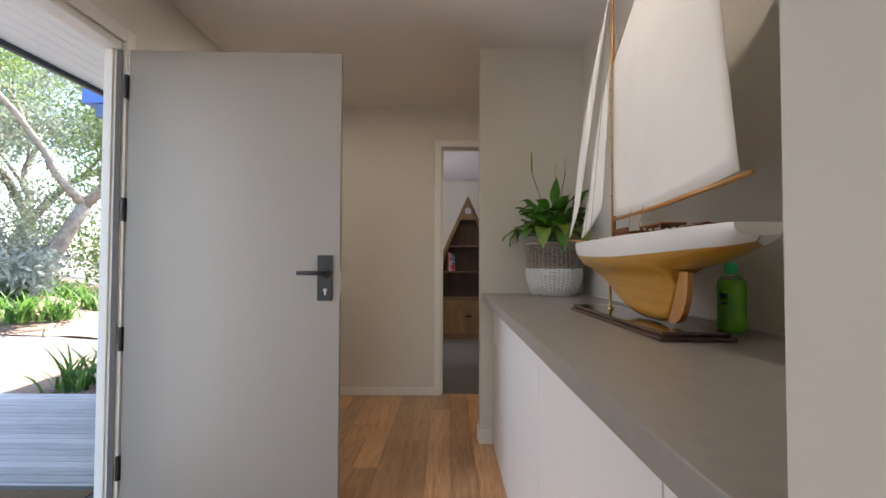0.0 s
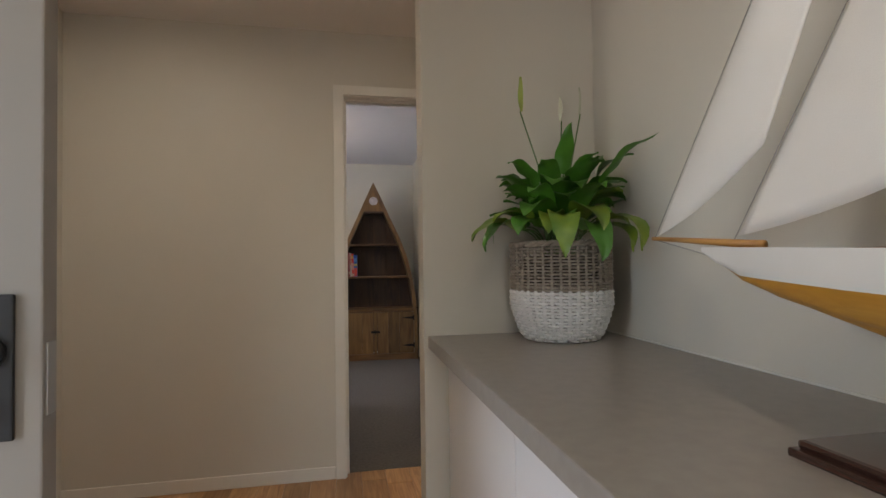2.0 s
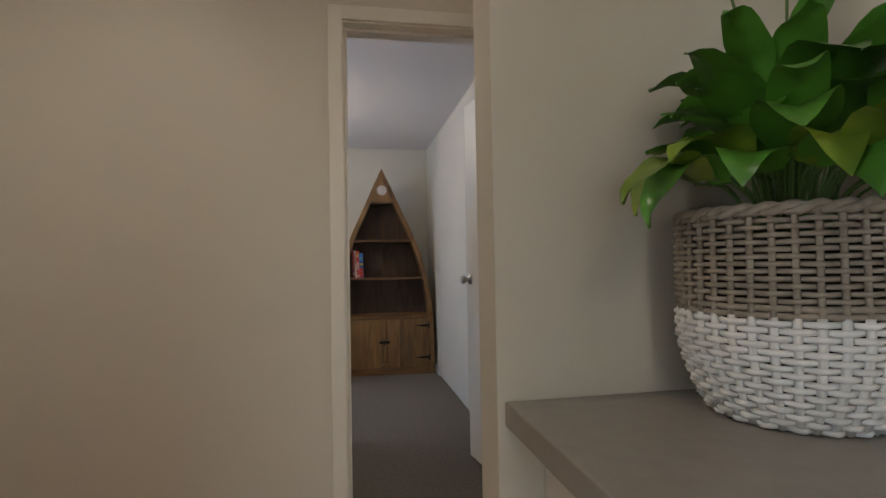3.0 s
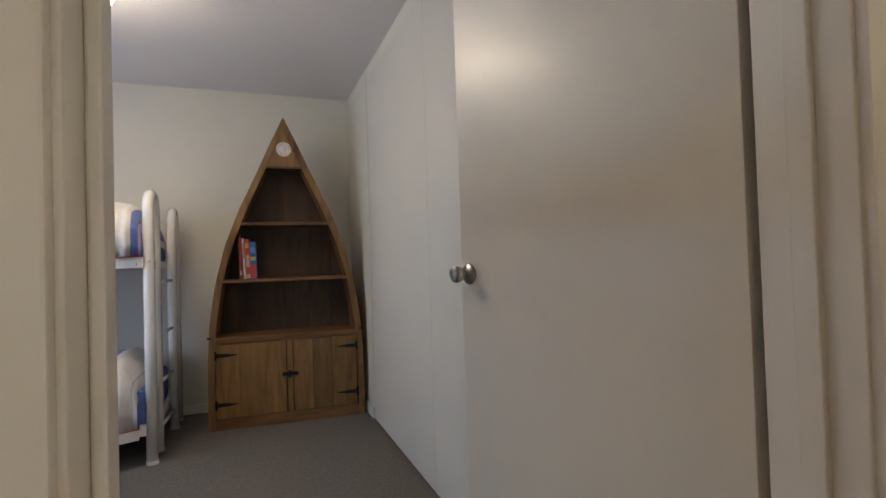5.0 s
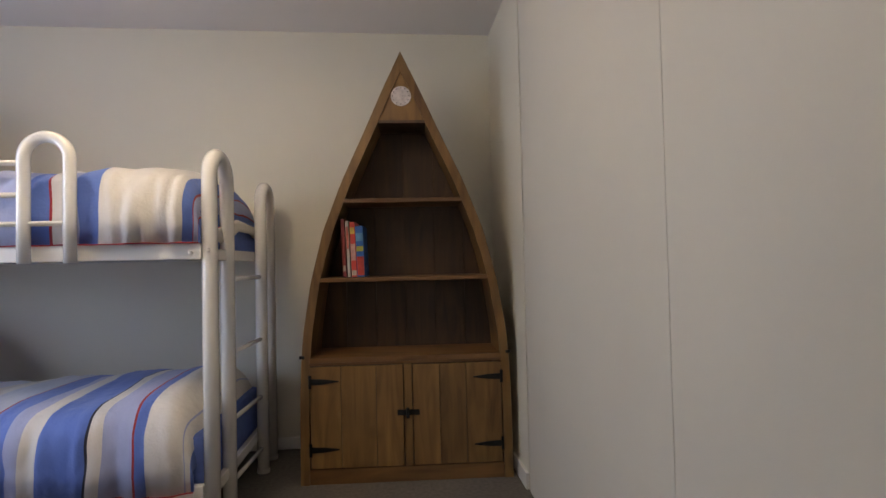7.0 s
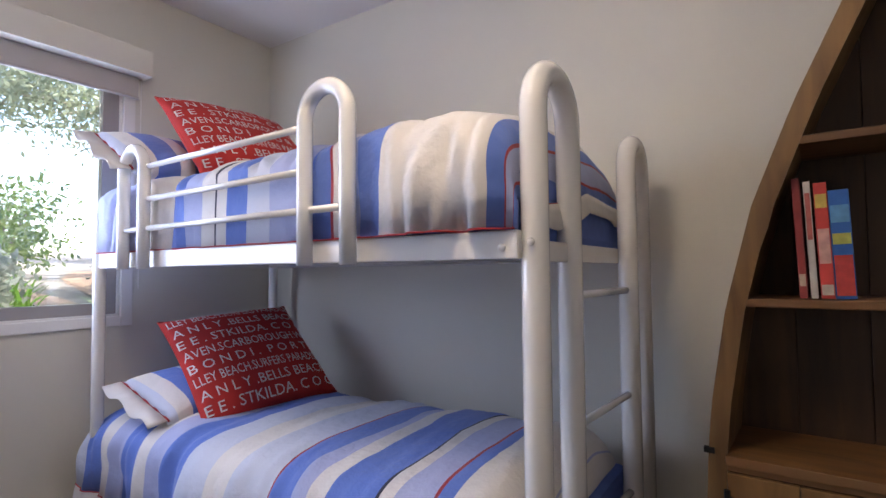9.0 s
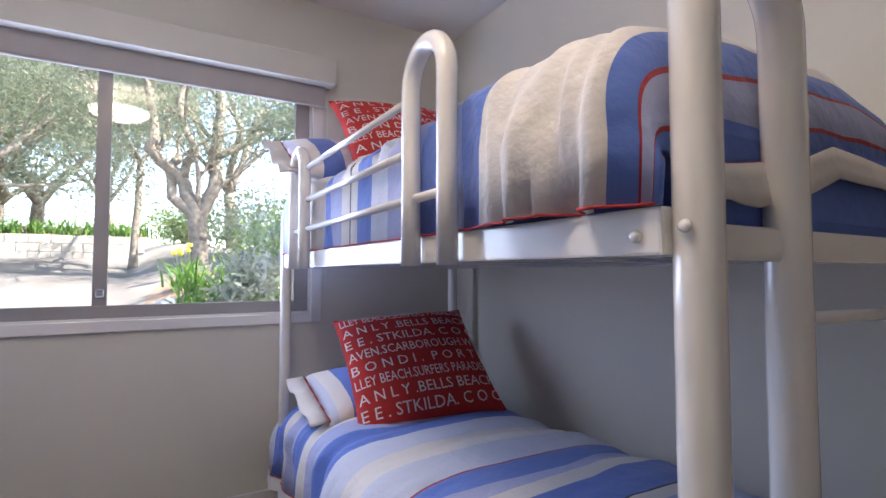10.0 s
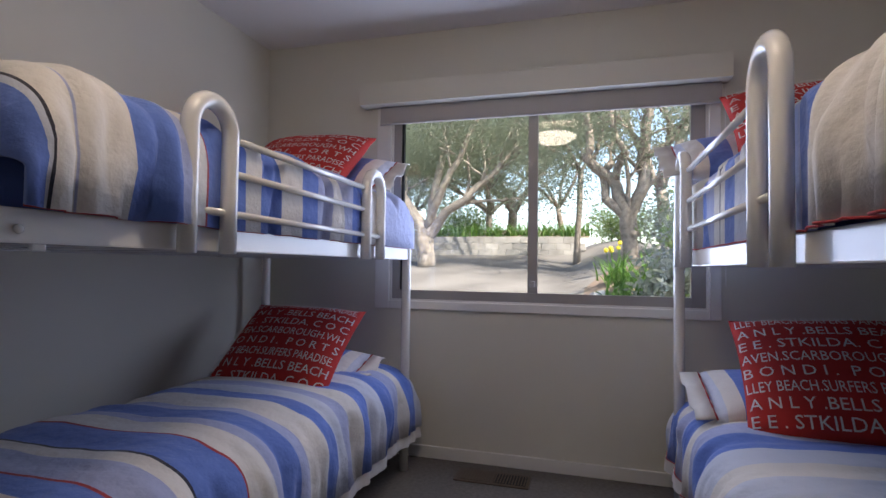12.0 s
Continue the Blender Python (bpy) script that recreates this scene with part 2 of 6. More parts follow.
def turned(bm, m):
    bmesh.ops.transform(bm, verts=bm.verts, matrix=m)
    return bm


# ---------- the shell ----------
H = 2.393
XL, XR, YB, YN = -2.527, 0.86, 7.962, 4.66
HX, CX, CW, NY = -1.38, 0.233, 0.843, 3.09
FY, FB = 4.213, 4.335


def wall(name, boxes, material=WALL, label="beige painted plaster wall"):
    bm = bmesh.new()
    for b in boxes:
        box(*b, bm=bm)
    return struct(name, bm, material, label, "wall")


WZ0, WZ1, WY0, WY1 = 0.86, 2.05, 5.49, 7.147
wall("wall_west", [(XL - 0.14, YN - 0.4, -0.3, XL, WY0, H), (XL - 0.14, WY1, -0.3, XL, YB + 0.12, H), (XL - 0.14, WY0, -0.3, XL, WY1, WZ0), (XL - 0.14, WY0, WZ1, XL, WY1, H)])
wall("wall_north", [(XL, YB, -0.3, 1.7, YB + 0.12, H)])
wall("wall_east", [(XR, 7.256, -0.1, XR + 0.1, YB, H), (XR, FB, -0.1, XR + 0.1, 4.56, H), (XR + 0.003, 4.56, 2.30, XR + 0.1, 7.256, H), (XR + 0.6, FB, -0.1, XR + 0.7, YB, H)])
wall("wall_bunk", [(XL, FB + 0.004, -0.1, -0.10, YN, H)])
DX0, DX1, DZ = -0.026, 0.794, 2.04
wall("wall_hall_end", [(HX, FY, -0.1, DX0 - 0.02, FB, H), (DX1 + 0.02, FY, -0.1, 1.0, FB, H), (1.75, FY, -0.1, 1.9, FB, H), (1.0, FY, 2.15, 1.75, FB, H), (1.0, FB - 0.02, -0.1, 1.75, FB, 2.15), (DX0 - 0.02, FY, DZ + 0.02, DX1 + 0.02, FB, H)], WALLH, "beige painted hall wall")
OY0, OY1, OZ = 1.19, 2.165, 2.02
wall("wall_hall_west", [(HX - 0.068, -3.1, -0.3, HX, OY0, H), (HX - 0.068, OY1, -0.3, HX, FB + 0.3, H), (HX - 0.068, OY0, OZ, HX, OY1, H)], WALLH, "beige painted hall wall")
wall("wall_niche_back", [(CW, 0.30, -0.1, CW + 0.1, NY + 0.11, H)], WALLH, "pale wall behind the bench")
wall("wall_niche_end", [(0.221, NY, -0.1, CW, NY + 0.11, H), (CW + 0.1, NY, -0.1, 1.9, NY + 0.11, H)], WALLH, "pale wall at the end of the bench")
wall("wall_hall_east", [(0.221, -3.1, -0.1, 0.94, 0.30, H)], WALLH, "beige painted hall wall")
# unseen back wall; its opening is supposed, to go with the fill lamp
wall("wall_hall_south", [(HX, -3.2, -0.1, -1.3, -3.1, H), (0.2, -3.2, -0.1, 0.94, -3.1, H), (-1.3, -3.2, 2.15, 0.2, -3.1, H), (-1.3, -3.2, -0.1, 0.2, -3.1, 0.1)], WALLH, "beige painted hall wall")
wall("wall_recess_east", [(1.9, NY, -0.1, 2.0, FB, H)], WALLH, "beige painted hall wall")
struct("ceiling", box(HX - 0.13, -3.2, H, 2.0, FB, H + 0.12), CEIL, "white plaster hall ceiling", "ceiling")
struct("ceiling", box(XL - 0.14, FB, H, 1.7, YB + 0.12, H + 0.12), CEIL, "white plaster bedroom ceiling", "ceiling")
struct("floor", box(XL - 0.14, FB - 0.06, -0.12, 1.7, YB + 0.12, 0.0), CARPET, "grey-brown cut pile bedroom carpet", "carpet")
struct("floor", box(HX - 0.13, -3.2, -0.14, 2.0, FB - 0.06, -0.022), mat("subfloor", (0.12, 0.09, 0.06), 0.9), "dark floor under the boards", "floor")

# skirting boards
def skirting(x0, y0, x1, y1, h=0.066, material=TRIM):
    struct("baseboard", box(x0, y0, 0, x1, y1, h, 0.004), material, "white painted skirting board", "skirting")


skirting(HX, FY - 0.012, DX0 - 0.062, FY)
skirting(DX1 + 0.062, FY - 0.012, 0.997, FY)
skirting(0.209, NY - 0.0, 0.221, NY + 0.11, 0.085)
skirting(0.213, NY - 0.012, 0.298, NY, 0.085)
skirting(0.209, -3.1, 0.221, 0.30)
skirting(XL, YN + 0.012, XL + 0.014, YB - 0.012)
skirting(XL, YB - 0.014, XR, YB)
skirting(XR - 0.014, 7.258, XR, YB - 0.014, 0.075)
skirting(XL, YN, -0.1, YN + 0.012)

# bedroom door case
def casing(name, pieces, material, label, cat):
    top = thing(name, label, cat)
    top["kind"] = "structure"
    for nm, b in pieces:
        part(nm, box(*b, bevel=0.003), material, top)
    return top


A = 0.058
casing("trim", [
    ("jamb", (DX0 - 0.02, FY - 0.002, 0, DX0, FB + 0.012, DZ)), ("jamb", (DX1, FY - 0.002, 0, DX1 + 0.02, FB + 0.012, DZ)),
    ("head", (DX0 - 0.02, FY - 0.002, DZ, DX1 + 0.02, FB + 0.012, DZ + 0.02)),
    ("stop", (DX0, FY + 0.045, 0, DX0 + 0.012, FY + 0.08, DZ - 0.012)), ("stop", (DX1 - 0.012, FY + 0.045, 0, DX1, FY + 0.08, DZ - 0.012)),
    ("stop", (DX0, FY + 0.045, DZ - 0.012, DX1, FY + 0.08, DZ)),
    ("architrave", (DX0 - A, FY - 0.017, 0, DX0 - 0.006, FY, DZ + A)), ("architrave", (DX1 + 0.006, FY - 0.017, 0, DX1 + A, FY, DZ + A)),
    ("architrave", (DX0 - 0.006, FY - 0.017, DZ + 0.006, DX1 + 0.006, FY, DZ + A))],
    TRIM, "white painted door frame with moulded architraves", "door frame")

# front door case
casing("trim", [
    ("jamb", (HX - 0.072, OY1 - 0.014, -0.02, HX - 0.035, OY1, OZ)), ("jamb", (HX - 0.035, OY1 - 0.004, -0.02, HX + 0.004, OY1, OZ)),
    ("jamb", (HX - 0.072, OY0, -0.02, HX + 0.004, OY0 + 0.03, OZ)),
    ("head", (HX - 0.072, OY0 + 0.03, OZ - 0.03, HX + 0.004, OY1 - 0.014, OZ)),
    ("architrave", (HX, OY1 + 0.004, 0, HX + 0.016, OY1 + 0.062, OZ + 0.062)), ("architrave", (HX, OY0 - 0.062, 0, HX + 0.016, OY0 - 0.004, OZ + 0.062)),
    ("architrave", (HX, OY0 - 0.004, OZ + 0.004, HX + 0.016, OY1 + 0.004, OZ + 0.062)),
    ("sill", (HX - 0.16, OY0, -0.05, HX, OY1, -0.012))],
    TRIM, "white painted front door frame", "door frame")
# thin dark strip that draws the shaded rebate beside the hinges
rebate_strip = struct("trim", box(HX - 0.022, OY1 - 0.0075, 0.0, HX + 0.003, OY1 - 0.0042, OZ - 0.031), REBATE_SHADE)

# ---------- doors, bench, window ----------
def bedroom_door():
    d = thing("door_1", "white flush bedroom door standing open", "door", (DX1 - 0.004, FB + 0.028, 0.012), 90 + 9.3)
    d["kind"] = "structure"
    leaf = part("leaf", box(0, -0.035, 0, 0.815, 0.0, 2.02, 0.002), DOORP, d)
    knob = part("door_knob", lathe([(0.033, 0), (0.033, 0.004), (0.029, 0.009), (0.013, 0.011), (0.0125, 0.026), (0.016, 0.030), (0.024, 0.036), (0.0275, 0.046), (0.026, 0.056), (0.019, 0.062), (0.006, 0.0635)], 32), STEEL, d, "brushed steel round door knob", True)
    knob.matrix_basis = pose(0.772, 0.0, 1.012, -90, 0, 0) @ Matrix.Scale(0.9, 4)
    return d


bedroom_door()


def front_door():
    d = thing("door_2", "pale grey-white flush front door standing open", "door", (HX + 0.032, 2.162, 0.008), 3.0)
    d["kind"] = "structure"
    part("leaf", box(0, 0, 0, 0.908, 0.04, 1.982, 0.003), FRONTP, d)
    plate = part("lock_plate", box(0.812, -0.008, 0.903, 0.877, 0, 1.098, 0.003), BLACK, d, "matt black lock plate")
    part("lever", tube([(0.848, -0.004, 1.022), (0.848, -0.045, 1.022), (0.843, -0.052, 1.022), (0.735, -0.052, 1.022)], 0.0095, 10), BLACK, plate, "", True)
    part("rose", turned(lathe([(0.022, 0), (0.022, 0.006), (0.012, 0.008)], 20), pose(0.848, -0.008, 1.022, 90)), BLACK, plate, "", True)
    part("lock_cylinder", turned(lathe([(0.0085, 0), (0.0085, 0.009), (0.007, 0.010)], 16, sx=1.0, sy=1.0), pose(0.848, -0.008, 0.948, 90)), STEEL, plate, "steel key cylinder", True)
    part("lock_cylinder", box(0.8435, -0.016, 0.926, 0.8525, -0.008, 0.945, 0.003), STEEL, plate, "steel key cylinder")
    part("latch", box(0.904, 0.008, 0.93, 0.9105, 0.032, 1.03, 0.001), STEEL, d, "steel latch face plate")
    for z in (0.20, 0.74, 1.29, 1.82):
        h = part("hinge", tube([(-0.010, -0.006, z - 0.05), (-0.010, -0.006, z + 0.05)], 0.008, 10), BLACK, d, "black butt hinge")
        part("hinge_leaf", box(-0.012, 0.0, z - 0.05, -0.001, 0.03, z + 0.05), BLACK, h)
    return d


front_door()

# fitted bench along the hall
bench = thing("bench_cabinet", "white fitted hall cabinet under the grey worktop", "cabinet")
part("plinth", box(0.33, 0.302, 0, CW - 0.004, NY - 0.003, 0.07), PANELW, bench)
for y0, y1 in ((0.304, 0.66), (0.664, 1.558), (1.562, 2.42), (2.424, NY - 0.004)):
    part("door", box(0.30, y0, 0.002, 0.32, y1, 0.852, 0.0015), PANELW, bench)
part("carcass", box(0.322, 0.302, 0.07, CW - 0.004, NY - 0.003, 0.854), PANELW, bench)
tagged(link("sealant", box(CW - 0.005, 0.31, 0.8965, CW, NY - 0.01, 0.901), TRIM), "thin white sealant bead along the worktop", "sealant")
tagged(link("worktop", box(CX, 0.302, 0.856, CW - 0.002, NY - 0.002, 0.896, 0.003), STONE), "grey stone hall worktop on the white cabinet", "worktop")

# flush wardrobe in the bedroom wall
ward = thing("wardrobe", "white flush built-in wardrobe with sliding doors", "wardrobe")
part("door", box(XR - 0.008, 4.562, 0.012, XR + 0.02, 6.005, 2.296, 0.002), WARD, ward)
part("door", box(XR - 0.008, 6.0072, 0.012, XR + 0.02, 7.21, 2.296, 0.002), WARD, ward)
part("carcass", box(XR + 0.03, 4.57, 0, XR + 0.59, 7.25, 2.29), WARD, ward)

# linen cupboard in the hall
lin = thing("linen_cupboard", "white flush hall linen cupboard with paired doors", "cupboard")
part("door", box(1.004, FY - 0.012, 0.885, 1.248, FY + 0.008, 2.146, 0.002), WARD, lin)
part("door", box(1.252, FY - 0.012, 0.885, 1.746, FY + 0.008, 2.146, 0.002), WARD, lin)
part("drawer", box(1.004, FY - 0.012, 0.004, 1.746, FY + 0.008, 0.880, 0.002), WARD, lin)
part("carcass", box(1.0005, FY + 0.0085, 0, 1.7495, FB - 0.024, 2.149), WARD, lin)
part("finger_pull", box(1.225, FY - 0.03, 0.868, 1.275, FY - 0.01, 0.884, 0.004), BLACK, lin, "black finger pull")


def window():
    w = thing("window_1", "grey aluminium sliding window in a white timber surround", "window")
    w["kind"] = "structure"
    x1 = XL + 0.018
    for nm, b in (("architrave", (XL, WY0 - 0.085, WZ0 - 0.045, x1, WY0 + 0.0, WZ1 + 0.05)), ("architrave", (XL, WY1, WZ0 - 0.045, x1, WY1 + 0.05, WZ1 + 0.05)),
                  ("architrave", (XL, WY0, WZ0 - 0.045, x1, WY1, WZ0)), ("architrave", (XL, WY0, WZ1, x1, WY1, WZ1 + 0.05))):
        part(nm, box(*b, bevel=0.003), TRIM, w)
    for nm, b in (("reveal", (XL - 0.13, WY0, WZ0, XL, WY0 + 0.012, WZ1)), ("reveal", (XL - 0.13, WY1 - 0.012, WZ0, XL, WY1, WZ1)), ("reveal", (XL - 0.13, WY0, WZ0, XL, WY1, WZ0 + 0.010)), ("reveal", (XL - 0.13, WY0, WZ1 - 0.012, XL, WY1, WZ1))):
        part(nm, box(*b), TRIM, w)
    fx0, fx1 = XL - 0.045, XL - 0.004
    z0, z1, y0, y1 = WZ0 + 0.010, WZ1 - 0.012, WY0 + 0.012, WY1 - 0.012
    for b in ((fx0, y0, z0, fx1, y0 + 0.045, z1), (fx0, y1 - 0.066, z0, fx1, y1, z1), (fx0, y0 + 0.045, z0, fx1, y1 - 0.066, z0 + 0.05), (fx0, y0 + 0.045, z1 - 0.05, fx1, y1 - 0.066, z1)):
        part("window_frame", box(*b, bevel=0.002), ALU, w, "grey aluminium frame")
    part("mullion", box(fx0 - 0.004, 6.272, z0 + 0.05, fx1 - 0.006, 6.322, z1 - 0.05, 0.002), ALU, w, "grey aluminium meeting stile")
    part("sash_stile", box(fx0 + 0.004, y0 + 0.045, z0 + 0.05, fx0 + 0.028, y0 + 0.058, z1 - 0.05), BLACK, w, "dark sash edge")
    part("sash_lock", box(fx1 - 0.006, 6.285, 0.955, fx1 + 0.014, 6.312, 0.985, 0.005), ALU, w, "small sash latch")
    for a, b in ((y0 + 0.058, 6.272), (6.322, y1 - 0.066)):
        g = part("pane", box(fx0 + 0.014, a, z0 + 0.05, fx0 + 0.018, b, z1 - 0.05), GLASS, w, "clear glass pane")
        g.visible_shadow = False
    return w


window()
blind = thing("roller_blind", "grey roller blind rolled up under a pelmet", "blind")
part("pelmet", box(XL + 0.002, 5.325, 1.965, XL + 0.10, 7.235, 2.085, 0.003), WALL, blind, "painted pelmet box")
part("fabric", box(XL + 0.030, 5.43, 1.868, XL + 0.034, 7.20, 1.97), BLIND, blind)
part("bottom_bar", tube([(XL + 0.032, 5.43, 1.868), (XL + 0.032, 7.20, 1.868)], 0.008, 8), BLIND, blind)
part("cord", tube([(XL + 0.035, 7.212, 1.97), (XL + 0.035, 7.212, 0.98)], 0.0018, 6), TRIM, blind, "thin white blind cord")

# lamps
oys = thing("ceiling_lamp", "round opal glass ceiling light on a short stem, switched on", "ceiling light", (-0.62, 6.28, H))
part("base", lathe([(0.07, 0), (0.072, -0.016), (0.05, -0.026)], 32), TRIM, oys, "", True)
part("stem", tube([(0, 0, -0.02), (0, 0, -0.13)], 0.012, 12), TRIM, oys, "", True)
part("diffuser", lathe([(0.05, -0.118), (0.15, -0.126), (0.195, -0.145), (0.19, -0.165), (0.16, -0.188), (0.11, -0.206), (0.055, -0.214), (0.005, -0.215)], 40), LAMPM, oys, "lit opal glass dome", True)
# known only from a glint on the front door; moved to light the bench
dl = thing("downlight", "small round recessed hall downlight, unseen, switched on", "downlight", (0.12, 1.25, H))
part("rim", lathe([(0.055, 0), (0.055, -0.006), (0.042, -0.008), (0.042, 0.0)], 32), TRIM, dl, "", True)
part("lens", lathe([(0.04, -0.002), (0.04, -0.004), (0.005, -0.005)], 32), DOWNM, dl, "lit lens", True)
dl["group"] = "hall downlights"
# unseen copies, added to fill the hall and recess with light
fill_dl2 = copy_thing(dl, pose(0.20, -2.1, H))
fill_dl3 = copy_thing(dl, pose(-0.85, 3.25, H))
fill_dl4 = copy_thing(dl, pose(1.30, 3.50, H))

# ---------- outside ----------
GROUND = mat("dry_drive_ground", (0.18, 0.165, 0.155), 0.95, var=0.45, scale=1.1, bump=0.6, bscale=30, col2=(0.10, 0.09, 0.085))
MULCH = mat("bark_mulch", (0.30, 0.205, 0.15), 0.95, var=0.6, scale=30, bump=1.0, bscale=60)
BARK = mat("grey_tea_tree_bark", (0.30, 0.25, 0.21), 0.9, var=0.55, scale=14, bump=1.0, bscale=25)
BARKP = mat("pale_peeling_bark", (0.33, 0.28, 0.235), 0.9, var=0.45, scale=9, bump=1.0, bscale=20)


def leafmat(name, a, b):
    m = bpy.data.materials.new(name)
    m.use_nodes = True
    n, l = m.node_tree.nodes, m.node_tree.links
    p = n["Principled BSDF"]
    p.inputs["Roughness"].default_value = 0.6
    g, r = n.new("ShaderNodeNewGeometry"), n.new("ShaderNodeValToRGB")
    r.color_ramp.elements[0].color, r.color_ramp.elements[1].color = (*a, 1), (*b, 1)
    l.new(g.outputs["Random Per Island"], r.inputs["Fac"])
    l.new(r.outputs["Color"], p.inputs["Base Color"])
    tr, mx = n.new("ShaderNodeBsdfTranslucent"), n.new("ShaderNodeMixShader")
    l.new(r.outputs["Color"], tr.inputs["Color"])
    mx.inputs["Fac"].default_value = 0.5
    l.new(p.outputs["BSDF"], mx.inputs[1])
    l.new(tr.outputs["BSDF"], mx.inputs[2])
    l.new(mx.outputs["Shader"], n["Material Output"].inputs["Surface"])
    return m


LEAF1 = leafmat("grey_green_leaves", (0.22, 0.265, 0.185), (0.34, 0.38, 0.285))
LEAF2 = leafmat("fresh_green_leaves", (0.14, 0.22, 0.07), (0.28, 0.37, 0.14))
LEAFS = leafmat("silver_leaves", (0.16, 0.19, 0.16), (0.32, 0.35, 0.31))
STRAP = leafmat("strappy_green_leaves", (0.045, 0.13, 0.02), (0.16, 0.30, 0.06))


def land(x, y):
    """Height of the ground: level by the house, climbing to the west, with a planted mound."""
    a = -x - 2.5
    z = -0.16 + 0.15 * max(0.0, min(a, 12.0) - 1.5) + 0.05 * max(0.0, min(a, 24) - 12.0)
    k = max(0.0, min(1.0, (y - 6.3) / 0.8)) * max(0.0, min(1.0, (a - 2.0) / 2.0)) * max(0.0, min(1.0, (9.5 - y) / 1.5))
    return z + 0.36 * k


def ground():
    xs = [-400, -150, -60, -40] + [-30 + 0.75 * i for i in range(37)] + [0, 5, 15, 60, 400]
    ys = [-400, -60, -20, -8] + [-4 + 0.6 * i for i in range(50)] + [30, 45, 80, 160, 400]
    bm = bmesh.new()
    vs = [[bm.verts.new((x, y, land(max(x, -40), min(y, 40)) + (0.03 * noise.noise((x, y, 0)) if x < -4 else 0))) for y in ys] for x in xs]
    for i in range(len(xs) - 1):
        for j in range(len(ys) - 1):
            bm.faces.new((vs[i][j], vs[i + 1][j], vs[i + 1][j + 1], vs[i][j + 1]))
    return struct("ground", bm, GROUND, "dry pale gravel drive and leaf litter", "ground", True)


ground()


def patch(cx, cy, rx, ry, name, seed, m=MULCH):
    """A bed of bark chips, lying on the ground."""
    def f(u, v):
        a = v * math.tau
        r = u * (1 + 0.15 * noise.noise((math.cos(a) * 2 + seed, math.sin(a) * 2, 0)))
        x, y = cx + rx * r * math.cos(a), cy + ry * r * math.sin(a)
        return (x, y, land(x, y) + 0.06 - 0.05 * u * u + 0.02 * noise.noise((x * 3, y * 3, seed)))
    return struct(name, grid(14, 48, f), m, "brown bark mulch garden bed", "garden bed", True)


patch(-7.4, 7.9, 2.6, 1.9, "ground_bed", 1)
patch(-3.6, 5.5, 1.5, 0.95, "ground_bed", 4)
patch(-8.5, 11.3, 4.0, 1.6, "ground_bed", 7)


def leaves(name, centres, count, size, material, parent, rnd, spread, thin=0.45):
    """A crown of many small leaves gathered in clumps round the twig ends."""
    vs, fs = [], []
    for i in range(count):
        c, r = centres[rnd.randrange(len(centres))]
        d = Vector((rnd.gauss(0, 1), rnd.gauss(0, 1), rnd.gauss(0, 0.7)))
        p = Vector(c) + d * r * spread
        a = Vector((rnd.gauss(0, 1), rnd.gauss(0, 1), rnd.gauss(0, 1))).normalized()
        b = a.orthogonal().normalized()
        s = size * rnd.uniform(0.6, 1.4)
        k = len(vs)
        vs += [p - a * s, p + b * s * thin, p + a * s, p - b * s * thin]
        fs.append((k, k + 1, k + 2, k + 3))
    me = bpy.data.meshes.new(name)
    me.from_pydata([tuple(v) for v in vs], [], fs)
    me.materials.append(material)
    ob = new(name, me)
    ob.parent = parent
    return ob


